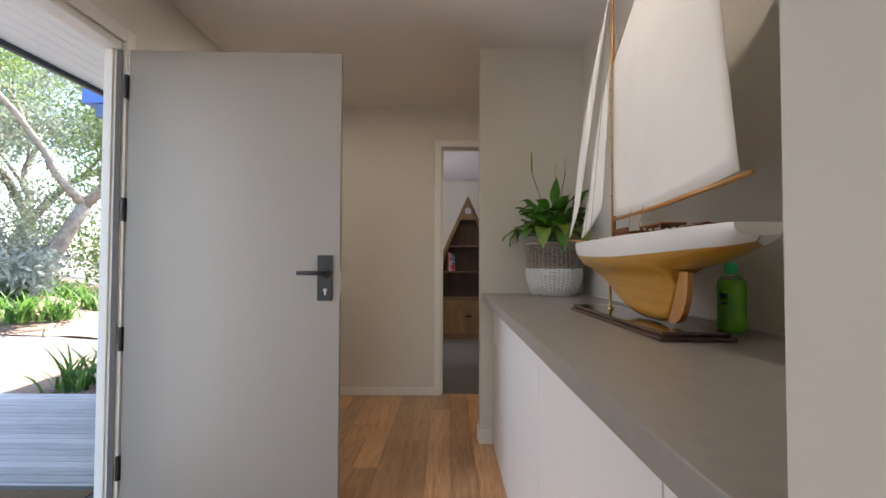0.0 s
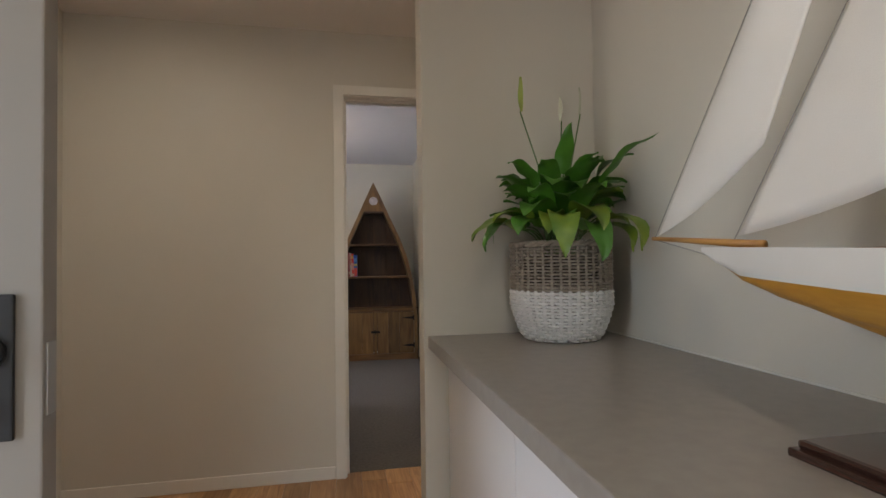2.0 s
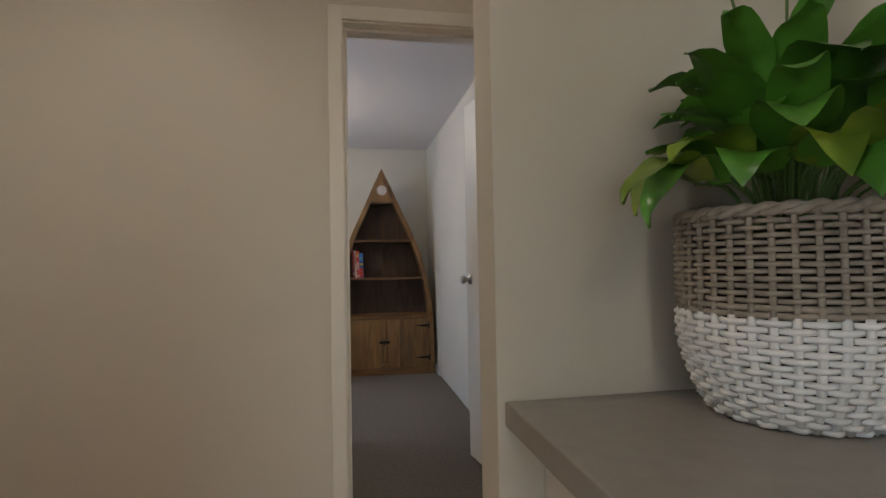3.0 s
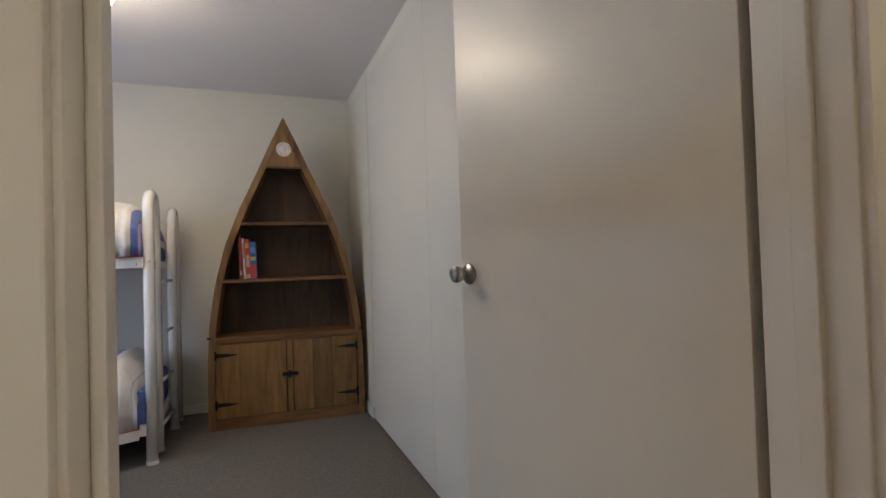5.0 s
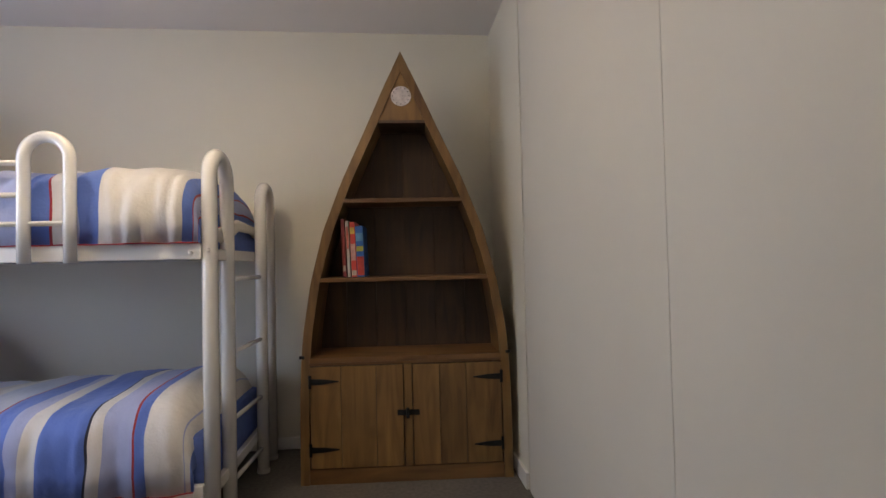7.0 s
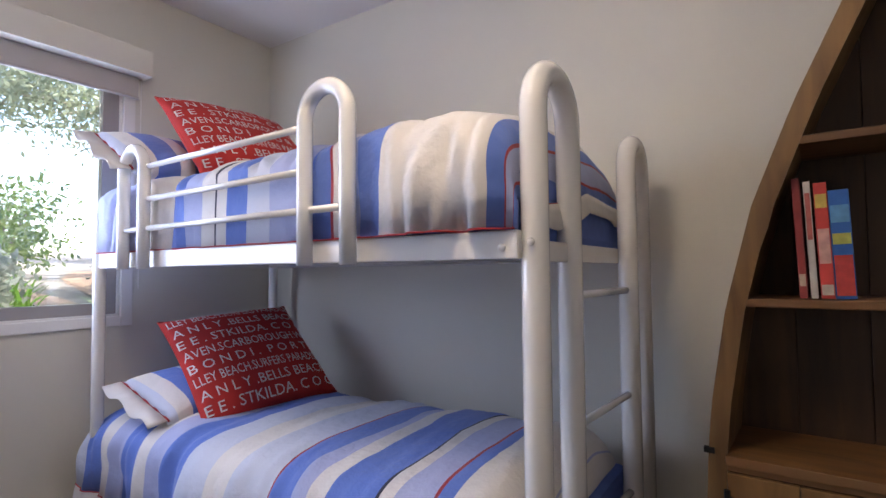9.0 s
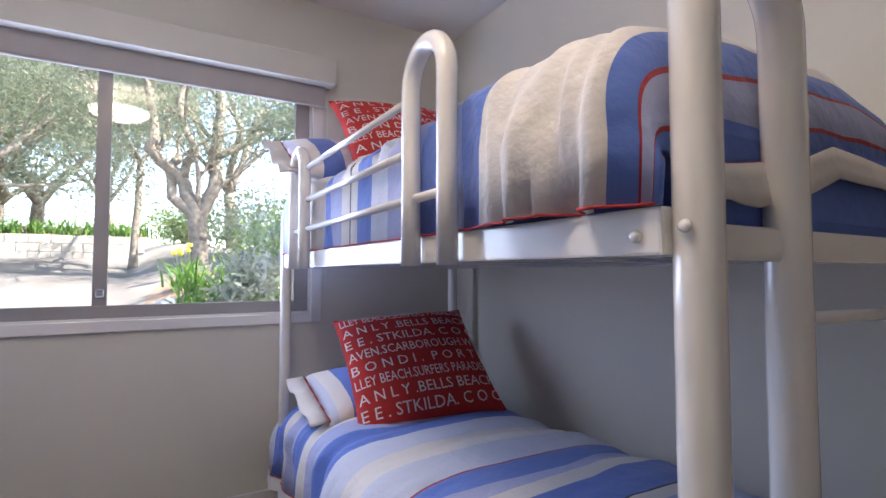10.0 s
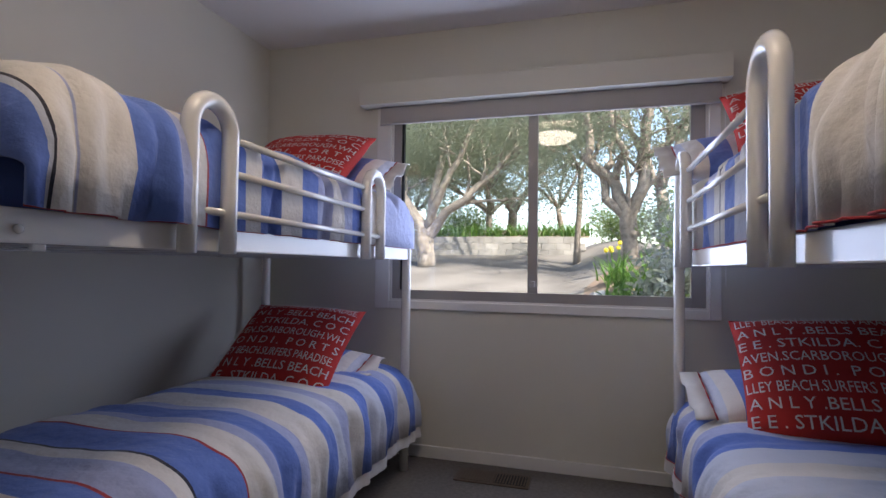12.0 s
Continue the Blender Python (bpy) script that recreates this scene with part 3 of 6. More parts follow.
def tree(x, y, seed, h, r, lean, label, nleaf, crown_r, bark=BARK, leaf=LEAF1, forks=3, low=0.25, size=0.04, limbs=(), twigs=0.45):
    """A tapered trunk with twisting limbs; limbs names the main ones by their bends, from the base up."""
    rnd = random.Random(seed)
    t = thing("tree", label, "tree", (x, y, land(x, y) - 0.05))
    ends = []
    bm = bmesh.new()
    def limb(p, d, length, rad, level):
        n = 7
        pts, rs = [p], [rad]
        for i in range(n):
            d = (d + Vector((rnd.gauss(0, 0.20), rnd.gauss(0, 0.20), rnd.gauss(0.03, 0.12)))).normalized()
            p = p + d * length / n
            pts.append(p)
            rs.append(rad * (1 - 0.5 * (i + 1) / n))
            if level < 3 and i >= 2 and rnd.random() < (0.55 if level else 0.5):
                s = (d + Vector((rnd.gauss(0, 0.8), rnd.gauss(0, 0.8), rnd.gauss(0.2, 0.35)))).normalized()
                limb(p, s, length * rnd.uniform(0.5, 0.75), rs[-1] * 0.62, level + 1)
        tube(pts, rs, 9 if level < 2 else 5, bm)
        ends.append((p, crown_r * (0.5 if level > 1 else 0.7)))
        if level > 0:
            ends.append((pts[4], crown_r * 0.45))
    if limbs:
        for bends, r0, r1 in limbs:
            pts = []
            for p, q in zip(bends, bends[1:]):
                for k in range(4):
                    w = Vector(p).lerp(Vector(q), k / 4)
                    pts.append(w + Vector((noise.noise(w * 2.1), noise.noise(w * 2.3 + Vector((9, 0, 0))), 0)) * 0.09 * min(1.0, w.z))
            pts.append(Vector(bends[-1]))
            m = len(pts) - 1
            rs = [(r0 + (r1 - r0) * k / m) * (1 + 0.12 * noise.noise((k * 0.9, seed, r0 * 50))) for k in range(m + 1)]
            tube(pts, rs, 11, bm)
            for k in range(m // 3, m + 1):
                if k == m or rnd.random() < twigs:
                    d = (pts[k] - pts[k - 1]).normalized() + Vector((rnd.gauss(0, 0.6), rnd.gauss(0, 0.6), rnd.gauss(0.25, 0.3)))
                    limb(pts[k], d.normalized(), h * rnd.uniform(0.22, 0.36), rs[k] * 0.45, 1)
    else:
        trunk_top = Vector((lean[0], lean[1], h * low))
        pts = [Vector((0, 0, 0)).lerp(trunk_top, k / 5) + Vector((0.1 * r * math.sin(k * 2 + seed), 0.1 * r * math.cos(k * 2), 0)) for k in range(6)]
        tube(pts, [r * 1.35, r * 1.05, r * 0.95, r * 0.92, r * 0.9, r * 0.85], 12, bm)
        for k in range(forks):
            a = k * math.tau / forks + rnd.uniform(-0.4, 0.4)
            limb(trunk_top, Vector((math.cos(a) * 0.75, math.sin(a) * 0.75, 0.9)).normalized(), h * 0.55, r * 0.62, 0)
    part("trunk", bm, bark, t, "gnarled twisting trunk and limbs", True)
    leaves("crown", ends, nleaf, size, leaf, t, rnd, 0.62)
    return t


# the two old tea trees by the drive
tree(-12.1, 2.65, 5, 5.4, 0.17, (0, 0), "old gnarled tea tree with a pale trunk and dense crown", 56000, 1.6, BARKP, LEAF1, size=0.033, limbs=(
    (((0, 0, 0), (0.05, -0.05, 0.55), (0, -0.15, 1.0), (0.1, -0.6, 1.7), (0.2, -1.0, 2.5), (0.3, -1.2, 3.4)), 0.24, 0.09),
    (((0, 0, 0.1), (0, 0.05, 1.0), (-0.2, 0.1, 1.8), (-0.3, 0.3, 2.9), (-0.2, 0.5, 3.8)), 0.17, 0.06),
    (((0, 0, 0.7), (0.2, 0.5, 1.35), (0.4, 1.1, 1.7), (0.3, 1.8, 2.3), (0.3, 2.3, 3.0)), 0.13, 0.05),
    (((0, -0.1, 0.9), (0.4, 0.5, 1.9), (0.5, 1.0, 2.8), (0.5, 1.4, 3.6)), 0.11, 0.05)))
tree(-10.8, 7.42, 8, 5.2, 0.16, (0, 0), "old twisting tea tree with an open crown", 16000, 0.8, BARK, LEAF1, size=0.035, twigs=0.25, limbs=(
    (((0, 0, 0), (0, -0.05, 0.6), (0.05, -0.1, 1.0), (0, -0.4, 1.75), (0.1, -0.9, 2.15), (0.1, -0.8, 2.8), (0.2, -1.0, 3.5)), 0.17, 0.06),
    (((0, 0.02, 0.5), (0, -0.05, 1.0), (0.1, 0.2, 1.5), (0, 0.25, 2.1), (0.1, 0.3, 3.0), (0.1, 0.25, 4.0)), 0.15, 0.09),
    (((0.02, -0.35, 1.7), (0.2, -0.15, 2.2), (0.2, -0.4, 2.9), (0.3, -0.3, 3.6)), 0.09, 0.045),
    (((0.02, -0.1, 0.9), (0, -0.5, 1.3), (-0.1, -0.55, 1.8), (-0.1, -0.35, 2.1)), 0.10, 0.08),
    (((0.05, 0.25, 2.1), (0.1, 0.8, 2.5), (0.2, 1.2, 3.2)), 0.08, 0.04)))
tree(-12.5, 6.3, 21, 4.6, 0.075, (0.05, 0.1), "slim young tree with a dark trunk", 5000, 0.6, BARK, LEAF1, 3, 0.5, 0.035)
tree(-16.2, 3.4, 41, 4.2, 0.12, (0.2, 0.1), "low dense tea tree behind the retaining wall", 34000, 1.5, BARK, LEAF1, 5, 0.3, 0.045)
tree(-16.6, 0.6, 45, 4.4, 0.12, (0.2, 0.1), "low dense tea tree behind the retaining wall", 30000, 1.5, BARK, LEAF1, 5, 0.3, 0.045)
tree(-17.4, 5.8, 43, 4.4, 0.10, (0.1, -0.2), "low dense tea tree behind the retaining wall", 14000, 0.95, BARK, LEAF1, 4, 0.35, 0.045)
tree(-19.5, 3.6, 17, 6.8, 0.2, (0.2, 0.2), "spreading tree with grey-green leaves", 22000, 1.25, BARK, LEAF1, 4, 0.22, 0.06)
tree(-17.5, 9.0, 19, 6.4, 0.2, (0.3, -0.2), "spreading tree with grey-green leaves", 14000, 1.0, BARK, LEAF1, 4, 0.3, 0.05)
tree(-8.2, 9.9, 23, 5.2, 0.15, (0.9, 0.3), "leaning tea tree over the garden bed", 26000, 0.85, BARKP, LEAF2, 3, 0.35, 0.035)
tree(-11.5, 13.2, 29, 6.2, 0.2, (0.3, 0.3), "spreading tree with fresh green leaves", 26000, 1.2, BARK, LEAF1, 4, 0.2, 0.05)
tree(-7.8, 15.0, 31, 6.0, 0.2, (0.3, 0.3), "spreading tree with fresh green leaves", 26000, 1.2, BARK, LEAF2, 4, 0.2, 0.05)


def bush(x, y, r, h, n, leaf, label, seed, size=0.05):
    rnd = random.Random(seed)
    t = thing("shrub", label, "shrub", (x, y, land(x, y) - 0.02))
    bm = bmesh.new()
    ends = []
    for k in range(9):
        a = k * 2.4
        e = Vector((math.cos(a) * r * rnd.uniform(0.3, 0.9), math.sin(a) * r * rnd.uniform(0.3, 0.9), h * rnd.uniform(0.45, 0.95)))
        tube([(0, 0, 0), e * 0.5 + Vector((0, 0, 0.05)), e], [0.02, 0.014, 0.006], 5, bm)
        ends += [(e, r * 0.45), (e * 0.6, r * 0.45)]
    part("stems", bm, BARK, t)
    leaves("foliage", ends, n, size, leaf, t, rnd, 0.7)


def strappy(x, y, n, L, seed, label, flowers=False):
    """A clump of arching strap leaves."""
    rnd = random.Random(seed)
    t = thing("strap_leaf_plant", label, "plant", (x, y, land(x, y) + 0.03 if x > -14.4 else land(-14.3, 3) + 0.55), 0, "strappy garden plants")
    vs, fs = [], []
    for i in range(n):
        az, l = rnd.uniform(0, math.tau), L * rnd.uniform(0.6, 1.15)
        d, sd = Vector((math.cos(az), math.sin(az), 0)), Vector((-math.sin(az), math.cos(az), 0))
        base = Vector((rnd.gauss(0, 0.12), rnd.gauss(0, 0.12), 0))
        ang, bend = rnd.uniform(1.0, 1.5), rnd.uniform(0.8, 1.9)
        p = base
        k = len(vs)
        for j in range(6):
            u = j / 5
            w = 0.016 * (1 - u ** 2) + 0.001
            vs += [tuple(p - sd * w), tuple(p + sd * w)]
            a = ang - bend * u
            p = p + (d * math.cos(a) + Vector((0, 0, 1)) * math.sin(a)) * l / 5
        for j in range(5):
            q = k + 2 * j
            fs.append((q, q + 1, q + 3, q + 2))
    me = bpy.data.meshes.new("leaves")
    me.from_pydata(vs, [], fs)
    me.materials.append(STRAP)
    ob = new("leaves", me)
    ob.parent = t
    if flowers:
        ym = mat("yellow_petals", (0.70, 0.55, 0.03), 0.6)
        for i in range(5):
            q = Vector((rnd.gauss(0, 0.12), rnd.gauss(0, 0.12), L * rnd.uniform(0.8, 1.05)))
            bm = bmesh.new()
            bmesh.ops.create_icosphere(bm, subdivisions=1, radius=0.04)
            turned(bm, Matrix.Translation(q))
            fl = part("flower", bm, ym, t, "yellow flower head")
            part("stalk", tube([(q.x * 0.3, q.y * 0.3, 0), q], 0.005, 5), STRAP, fl)


for i, (x, y, n, L) in enumerate([(-6.6, 6.95, 60, 0.5), (-7.0, 7.4, 60, 0.55), (-7.6, 7.1, 60, 0.6), (-8.0, 7.6, 60, 0.6), (-6.2, 7.5, 60, 0.5), (-6.9, 8.0, 60, 0.55), (-8.4, 7.0, 50, 0.6), (-5.7, 8.2, 50, 0.5)]):
    strappy(x, y, n, L, 40 + i, "clump of green strap-leaved garden plants", i == 6)
for i, (x, y, n, L) in enumerate([(-3.52, 4.88, 46, 0.52), (-3.35, 5.2, 40, 0.5), (-5.75, 6.85, 70, 0.55), (-5.5, 7.2, 60, 0.55), (-6.6, 9.0, 60, 0.6), (-7.4, 9.5, 60, 0.6), (-5.9, 9.7, 60, 0.6), (-8.2, 10.4, 60, 0.6)]):
    strappy(x, y, n, L, 60 + i, "clump of green strap-leaved garden plants")
for i in range(26):
    strappy(-14.95 - (i % 3) * 0.35, -2.6 + i * 0.36, 60, 0.62, 80 + i, "tufted green plants along the top of the retaining wall")
for i, (x, y, r, h, n, lf) in enumerate([(-6.25, 7.5, 0.38, 0.7, 1500, LEAFS), (-9.6, 8.6, 0.9, 1.3, 2200, LEAF2), (-11.8, 8.4, 1.0, 1.6, 2600, LEAF1), (-9.4, 10.9, 0.8, 1.0, 2600, LEAFS), (-7.6, 11.8, 1.2, 1.9, 3200, LEAF2), (-10.0, 12.2, 1.3, 2.2, 3200, LEAF1), (-6.2, 12.6, 1.2, 2.0, 3200, LEAF1), (-18.6, 2.0, 1.2, 1.8, 5600, LEAF2), (-18.0, 7.6, 1.0, 1.1, 3600, LEAF2), (-17.2, -1.6, 1.5, 2.4, 5600, LEAF1), (-5.0, 13.8, 1.3, 2.4, 3000, LEAF2)]):
    bush(x, y, r, h, n, lf, "silvery green garden shrub" if lf is LEAFS else "leafy green garden shrub", 100 + i)

# block retaining wall behind the drive
rw = thing("retaining_wall", "grey concrete block retaining wall behind the drive", "retaining wall")
BLOCK = mat("weathered_concrete_block", (0.36, 0.34, 0.32), 0.9, var=0.3, scale=5, bump=0.6, bscale=40, rand=0.15)
for i in range(23):
    for j in range(3):
        y = -3.0 + i * 0.405 + (0.2 if j % 2 else 0)
        z = land(-14.3, 3) - 0.05 + j * 0.195
        part("block", box(-14.8, y, z, -14.4 - 0.02 * j, y + 0.397, z + 0.19, 0.012), BLOCK, rw)
struct("ground_terrace", grid(6, 24, lambda u, v: (-14.7 - 4 * u, -3.4 + 10.0 * v, land(-14.3, 3) + 0.52 + 0.5 * u)), MULCH, "planted terrace behind the retaining wall", "garden bed", True)


def rock(x, y, r, seed):
    t = thing("rock", "pale grey garden rock on the mulch", "rock", (x, y, land(x, y) + 0.02), 0, "garden rocks")
    bm = bmesh.new()
    bmesh.ops.create_icosphere(bm, subdivisions=3, radius=1)
    for v in bm.verts:
        v.co = v.co * (1 + 0.35 * noise.noise(v.co * 1.3 + Vector((seed, 0, 0)))) * r
        v.co.z = v.co.z * 0.7 + r * 0.35
    part("stone", bm, mat("pale_rock", (0.42, 0.42, 0.43), 0.9, var=0.4, scale=8, bump=1, bscale=20), t)


rock(-7.0, 6.42, 0.24, 1.0)
rock(-7.3, 6.75, 0.17, 4.0)
rock(-5.9, 6.35, 0.12, 8.0)

# eaves, roof and deck
SOFF = mat("white_soffit_lining", (0.74, 0.73, 0.71), 0.6, var=0.06, scale=4)
roof = thing("roof", "low roof with white lined eaves and a dark fascia", "roof")
roof["kind"] = "structure"
# slab out of sight, added to shut out the sky above the rooms
part("roof_slab", box(-2.46, -4.2, H + 0.13, 3.0, 8.9, H + 0.30), TRIM, roof)
for i in range(11):
    part("soffit_board", box(-2.44 + i * 0.0845, -4.0, 2.305, -2.44 + i * 0.0845 + 0.0815, 4.25, 2.32, 0.002), SOFF, roof)
part("fascia", box(-2.475, -4.2, 2.275, -2.445, 4.27, 2.46), mat("dark_grey_fascia", (0.045, 0.05, 0.06), 0.5), roof, "dark grey fascia board")
BLUEP = mat("blue_painted_gutter", (0.06, 0.16, 0.48), 0.45)
gut = thing("gutter_beam", "blue painted beam end under the eave", "beam")
part("beam", box(-3.13, 4.32, 2.453, -2.50, 4.50, 2.58, 0.004), BLUEP, gut)
part("lower_beam", box(-3.02, 4.34, 2.337, -2.50, 4.48, 2.451, 0.004), mat("dark_blue_paint", (0.07, 0.12, 0.26), 0.5), gut)
part("post", box(-2.62, 4.36, -0.2, -2.52, 4.46, 2.337, 0.004), TRIM, gut)

deck = thing("deck", "weathered silver-grey timber deck outside the front door", "deck")
DECKM = wood("weathered_deck_timber", (0.30, 0.285, 0.275), (0.50, 0.48, 0.47), 0.8, 0, 14, 9, rand=0.18)
me0 = None
for i in range(46):
    y = 0.10 + i * 0.0935
    ob = part("deck_board", box(-4.9, 0, -0.075, -1.52, 0.088, -0.05, 0.003), DECKM, deck) if me0 is None else new("deck_board", me0)
    me0 = ob.data
    ob.parent = deck
    ob.matrix_basis = pose(0, y, 0)
for x in (-4.7, -3.2, -1.7):
    part("joist", box(x - 0.03, 0.1, -0.2, x + 0.03, 4.38, -0.076), BARK, deck)
mt = thing("door_mat", "brown coir door mat with a black rubber border", "door mat", (0, 0, -0.05))
part("border", box(-2.45, 1.75, 0, -1.62, 2.56, 0.012, 0.004), BLACK, mt)
part("coir", box(-2.39, 1.81, 0.004, -1.68, 2.50, 0.018, 0.003), mat("brown_coir", (0.16, 0.10, 0.05), 0.95, var=0.4, scale=80, bump=1, bscale=200), mt)

# ---------- bunk beds and bedding ----------
BLUE, CREAM, LAV, RED, INK, PALE = (0.12, 0.215, 0.61), (0.78, 0.735, 0.675), (0.42, 0.46, 0.68), (0.42, 0.03, 0.035), (0.03, 0.03, 0.05), (0.62, 0.65, 0.74)


def stripes(name, bands, x0=-2.45, span=2.40, wave=0.07, cloth=True):
    """Woven cotton, striped across the bed; bands are (start, colour) in metres along it."""
    m = bpy.data.materials.new(name)
    m.use_nodes = True
    n, l = m.node_tree.nodes, m.node_tree.links
    p = n["Principled BSDF"]
    p.inputs["Roughness"].default_value, p.inputs["Sheen Weight"].default_value = 0.85, 0.15
    tc, sep = n.new("ShaderNodeTexCoord"), n.new("ShaderNodeSeparateXYZ")
    wob, fine = n.new("ShaderNodeTexNoise"), n.new("ShaderNodeTexNoise")
    wob.inputs["Scale"].default_value, fine.inputs["Scale"].default_value = 3.0, 900.0
    l.new(tc.outputs["Object"], sep.inputs[0])
    l.new(tc.outputs["Object"], wob.inputs["Vector"])
    l.new(tc.outputs["Object"], fine.inputs["Vector"])
    a, b, c = n.new("ShaderNodeMath"), n.new("ShaderNodeMath"), n.new("ShaderNodeMath")
    a.operation, a.inputs[1].default_value = "MULTIPLY_ADD", wave
    b.operation, b.inputs[1].default_value, b.inputs[2].default_value = "MULTIPLY_ADD", 1 / span, -(x0 + wave / 2) / span
    c.operation = "FRACT"
    l.new(wob.outputs["Fac"], a.inputs[0])
    if cloth:
        run = n.new("ShaderNodeAttribute")
        run.attribute_name = "run"
        l.new(run.outputs["Fac"], a.inputs[2])
    else:
        l.new(sep.outputs["X"], a.inputs[2])
    l.new(a.outputs["Value"], b.inputs[0])
    l.new(b.outputs["Value"], c.inputs[0])
    r = n.new("ShaderNodeValToRGB").color_ramp
    ramp = n["Color Ramp"]
    r.interpolation = "CONSTANT"
    r.elements[0].position, r.elements[0].color = 0.0, (*bands[0][1], 1)
    r.elements[1].position, r.elements[1].color = (bands[-1][0] - x0) / span, (*bands[-1][1], 1)
    for at, col in bands[1:-1]:
        r.elements.new((at - x0) / span).color = (*col, 1)
    l.new(c.outputs["Value"], ramp.inputs["Fac"])
    mx = n.new("ShaderNodeMix")
    mx.data_type, mx.blend_type = "RGBA", "MULTIPLY"
    mx.inputs["Factor"].default_value = 0.25
    l.new(ramp.outputs["Color"], mx.inputs["A"])
    l.new(fine.outputs["Fac"], mx.inputs["B"])
    l.new(mx.outputs["Result"], p.inputs["Base Color"])
    bu, big = n.new("ShaderNodeBump"), n.new("ShaderNodeTexNoise")
    big.inputs["Scale"].default_value, big.inputs["Detail"].default_value = 22.0, 5
    l.new(tc.outputs["Object"], big.inputs["Vector"])
    bu.inputs["Strength"].default_value, bu.inputs["Distance"].default_value = 0.5, 0.018
    l.new(big.outputs["Fac"], bu.inputs["Height"])
    l.new(bu.outputs["Normal"], p.inputs["Normal"])
    return m


C_, B_, L_, R_, I_, P_ = CREAM, BLUE, LAV, RED, INK, PALE
STRIPE_UP = stripes("striped_duvet_cotton", [(-2.45, L_), (-1.95, C_), (-1.79, B_), (-1.69, L_), (-1.58, C_), (-1.505, I_), (-1.498, C_), (-1.44, B_), (-1.34, P_), (-1.24, L_), (-1.08, B_), (-0.992, R_), (-0.986, C_), (-0.925, L_), (-0.90, B_), (-0.818, R_), (-0.811, C_), (-0.668, L_), (-0.662, C_), (-0.528, I_), (-0.520, C_), (-0.468, B_), (-0.39, R_), (-0.384, L_), (-0.305, R_), (-0.297, B_), (-0.22, C_)], wave=0.04)
STRIPE_UP2 = stripes("striped_duvet_cotton", [(-2.45, L_), (-1.90, C_), (-1.78, B_), (-1.63, L_), (-1.56, C_), (-1.47, L_), (-1.36, B_), (-1.26, C_), (-1.20, I_), (-1.194, C_), (-1.14, B_), (-1.04, C_), (-0.97, B_), (-0.815, R_), (-0.808, C_), (-0.74, L_), (-0.705, B_), (-0.602, R_), (-0.595, C_), (-0.485, L_), (-0.479, C_), (-0.39, I_), (-0.382, P_), (-0.36, B_)], wave=0.04)
STRIPE_LOW = stripes("striped_duvet_cotton_low", [(-2.45, P_), (-2.32, B_), (-2.24, C_), (-2.16, L_), (-2.06, B_), (-1.96, C_), (-1.87, L_), (-1.76, B_), (-1.66, P_), (-1.52, I_), (-1.514, C_), (-1.40, P_), (-1.242, R_), (-1.236, B_), (-1.14, L_), (-1.09, C_), (-1.022, R_), (-1.016, B_), (-0.868, I_), (-0.863, C_), (-0.81, L_), (-0.702, R_), (-0.696, B_), (-0.65, C_), (-0.612, I_), (-0.606, C_), (-0.43, L_), (-0.424, C_), (-0.33, R_), (-0.323, B_), (-0.25, C_)])
STRIPE_LOW2 = stripes("striped_duvet_cotton_low", [(-2.45, P_), (-2.34, B_), (-2.24, C_), (-2.16, L_), (-2.06, B_), (-1.95, P_), (-1.84, B_), (-1.74, C_), (-1.66, L_), (-1.58, P_), (-1.50, B_), (-1.42, C_), (-1.362, I_), (-1.356, C_), (-1.30, L_), (-1.245, B_), (-1.15, L_), (-1.10, C_), (-1.0, R_), (-0.993, B_), (-0.85, I_), (-0.844, C_), (-0.79, L_), (-0.68, R_), (-0.673, B_), (-0.60, C_)])
STRIPE_PIL = stripes("striped_pillow_cotton", [(-0.4, P_), (-0.27, C_), (-0.21, B_), (-0.12, P_), (-0.06, B_), (0.0, C_), (0.07, I_), (0.075, C_), (0.12, B_), (0.20, L_), (0.27, P_)], -0.4, 0.8, 0.03, False)
SHEET = mat("blue_cotton_sheet", (0.10, 0.17, 0.47), 0.85, var=0.15, scale=20, bump=0.4, bscale=60)
HEM = mat("cream_cotton_hem", (0.66, 0.62, 0.56), 0.85, var=0.08, scale=20, bump=0.4, bscale=60)
PIPING = mat("red_piping", (0.40, 0.03, 0.035), 0.8, var=0.2, scale=40)
REDC = mat("red_cotton_cushion", (0.54, 0.028, 0.02), 0.88, var=0.18, scale=9, bump=0.5, bscale=350, col2=(0.45, 0.022, 0.017))
WHITEP = mat("white_printed_ink", (0.72, 0.68, 0.66), 0.8, var=0.12, scale=60)
XF, XF2, XH = -0.435, -0.355, -2.325
BEDW = 0.87


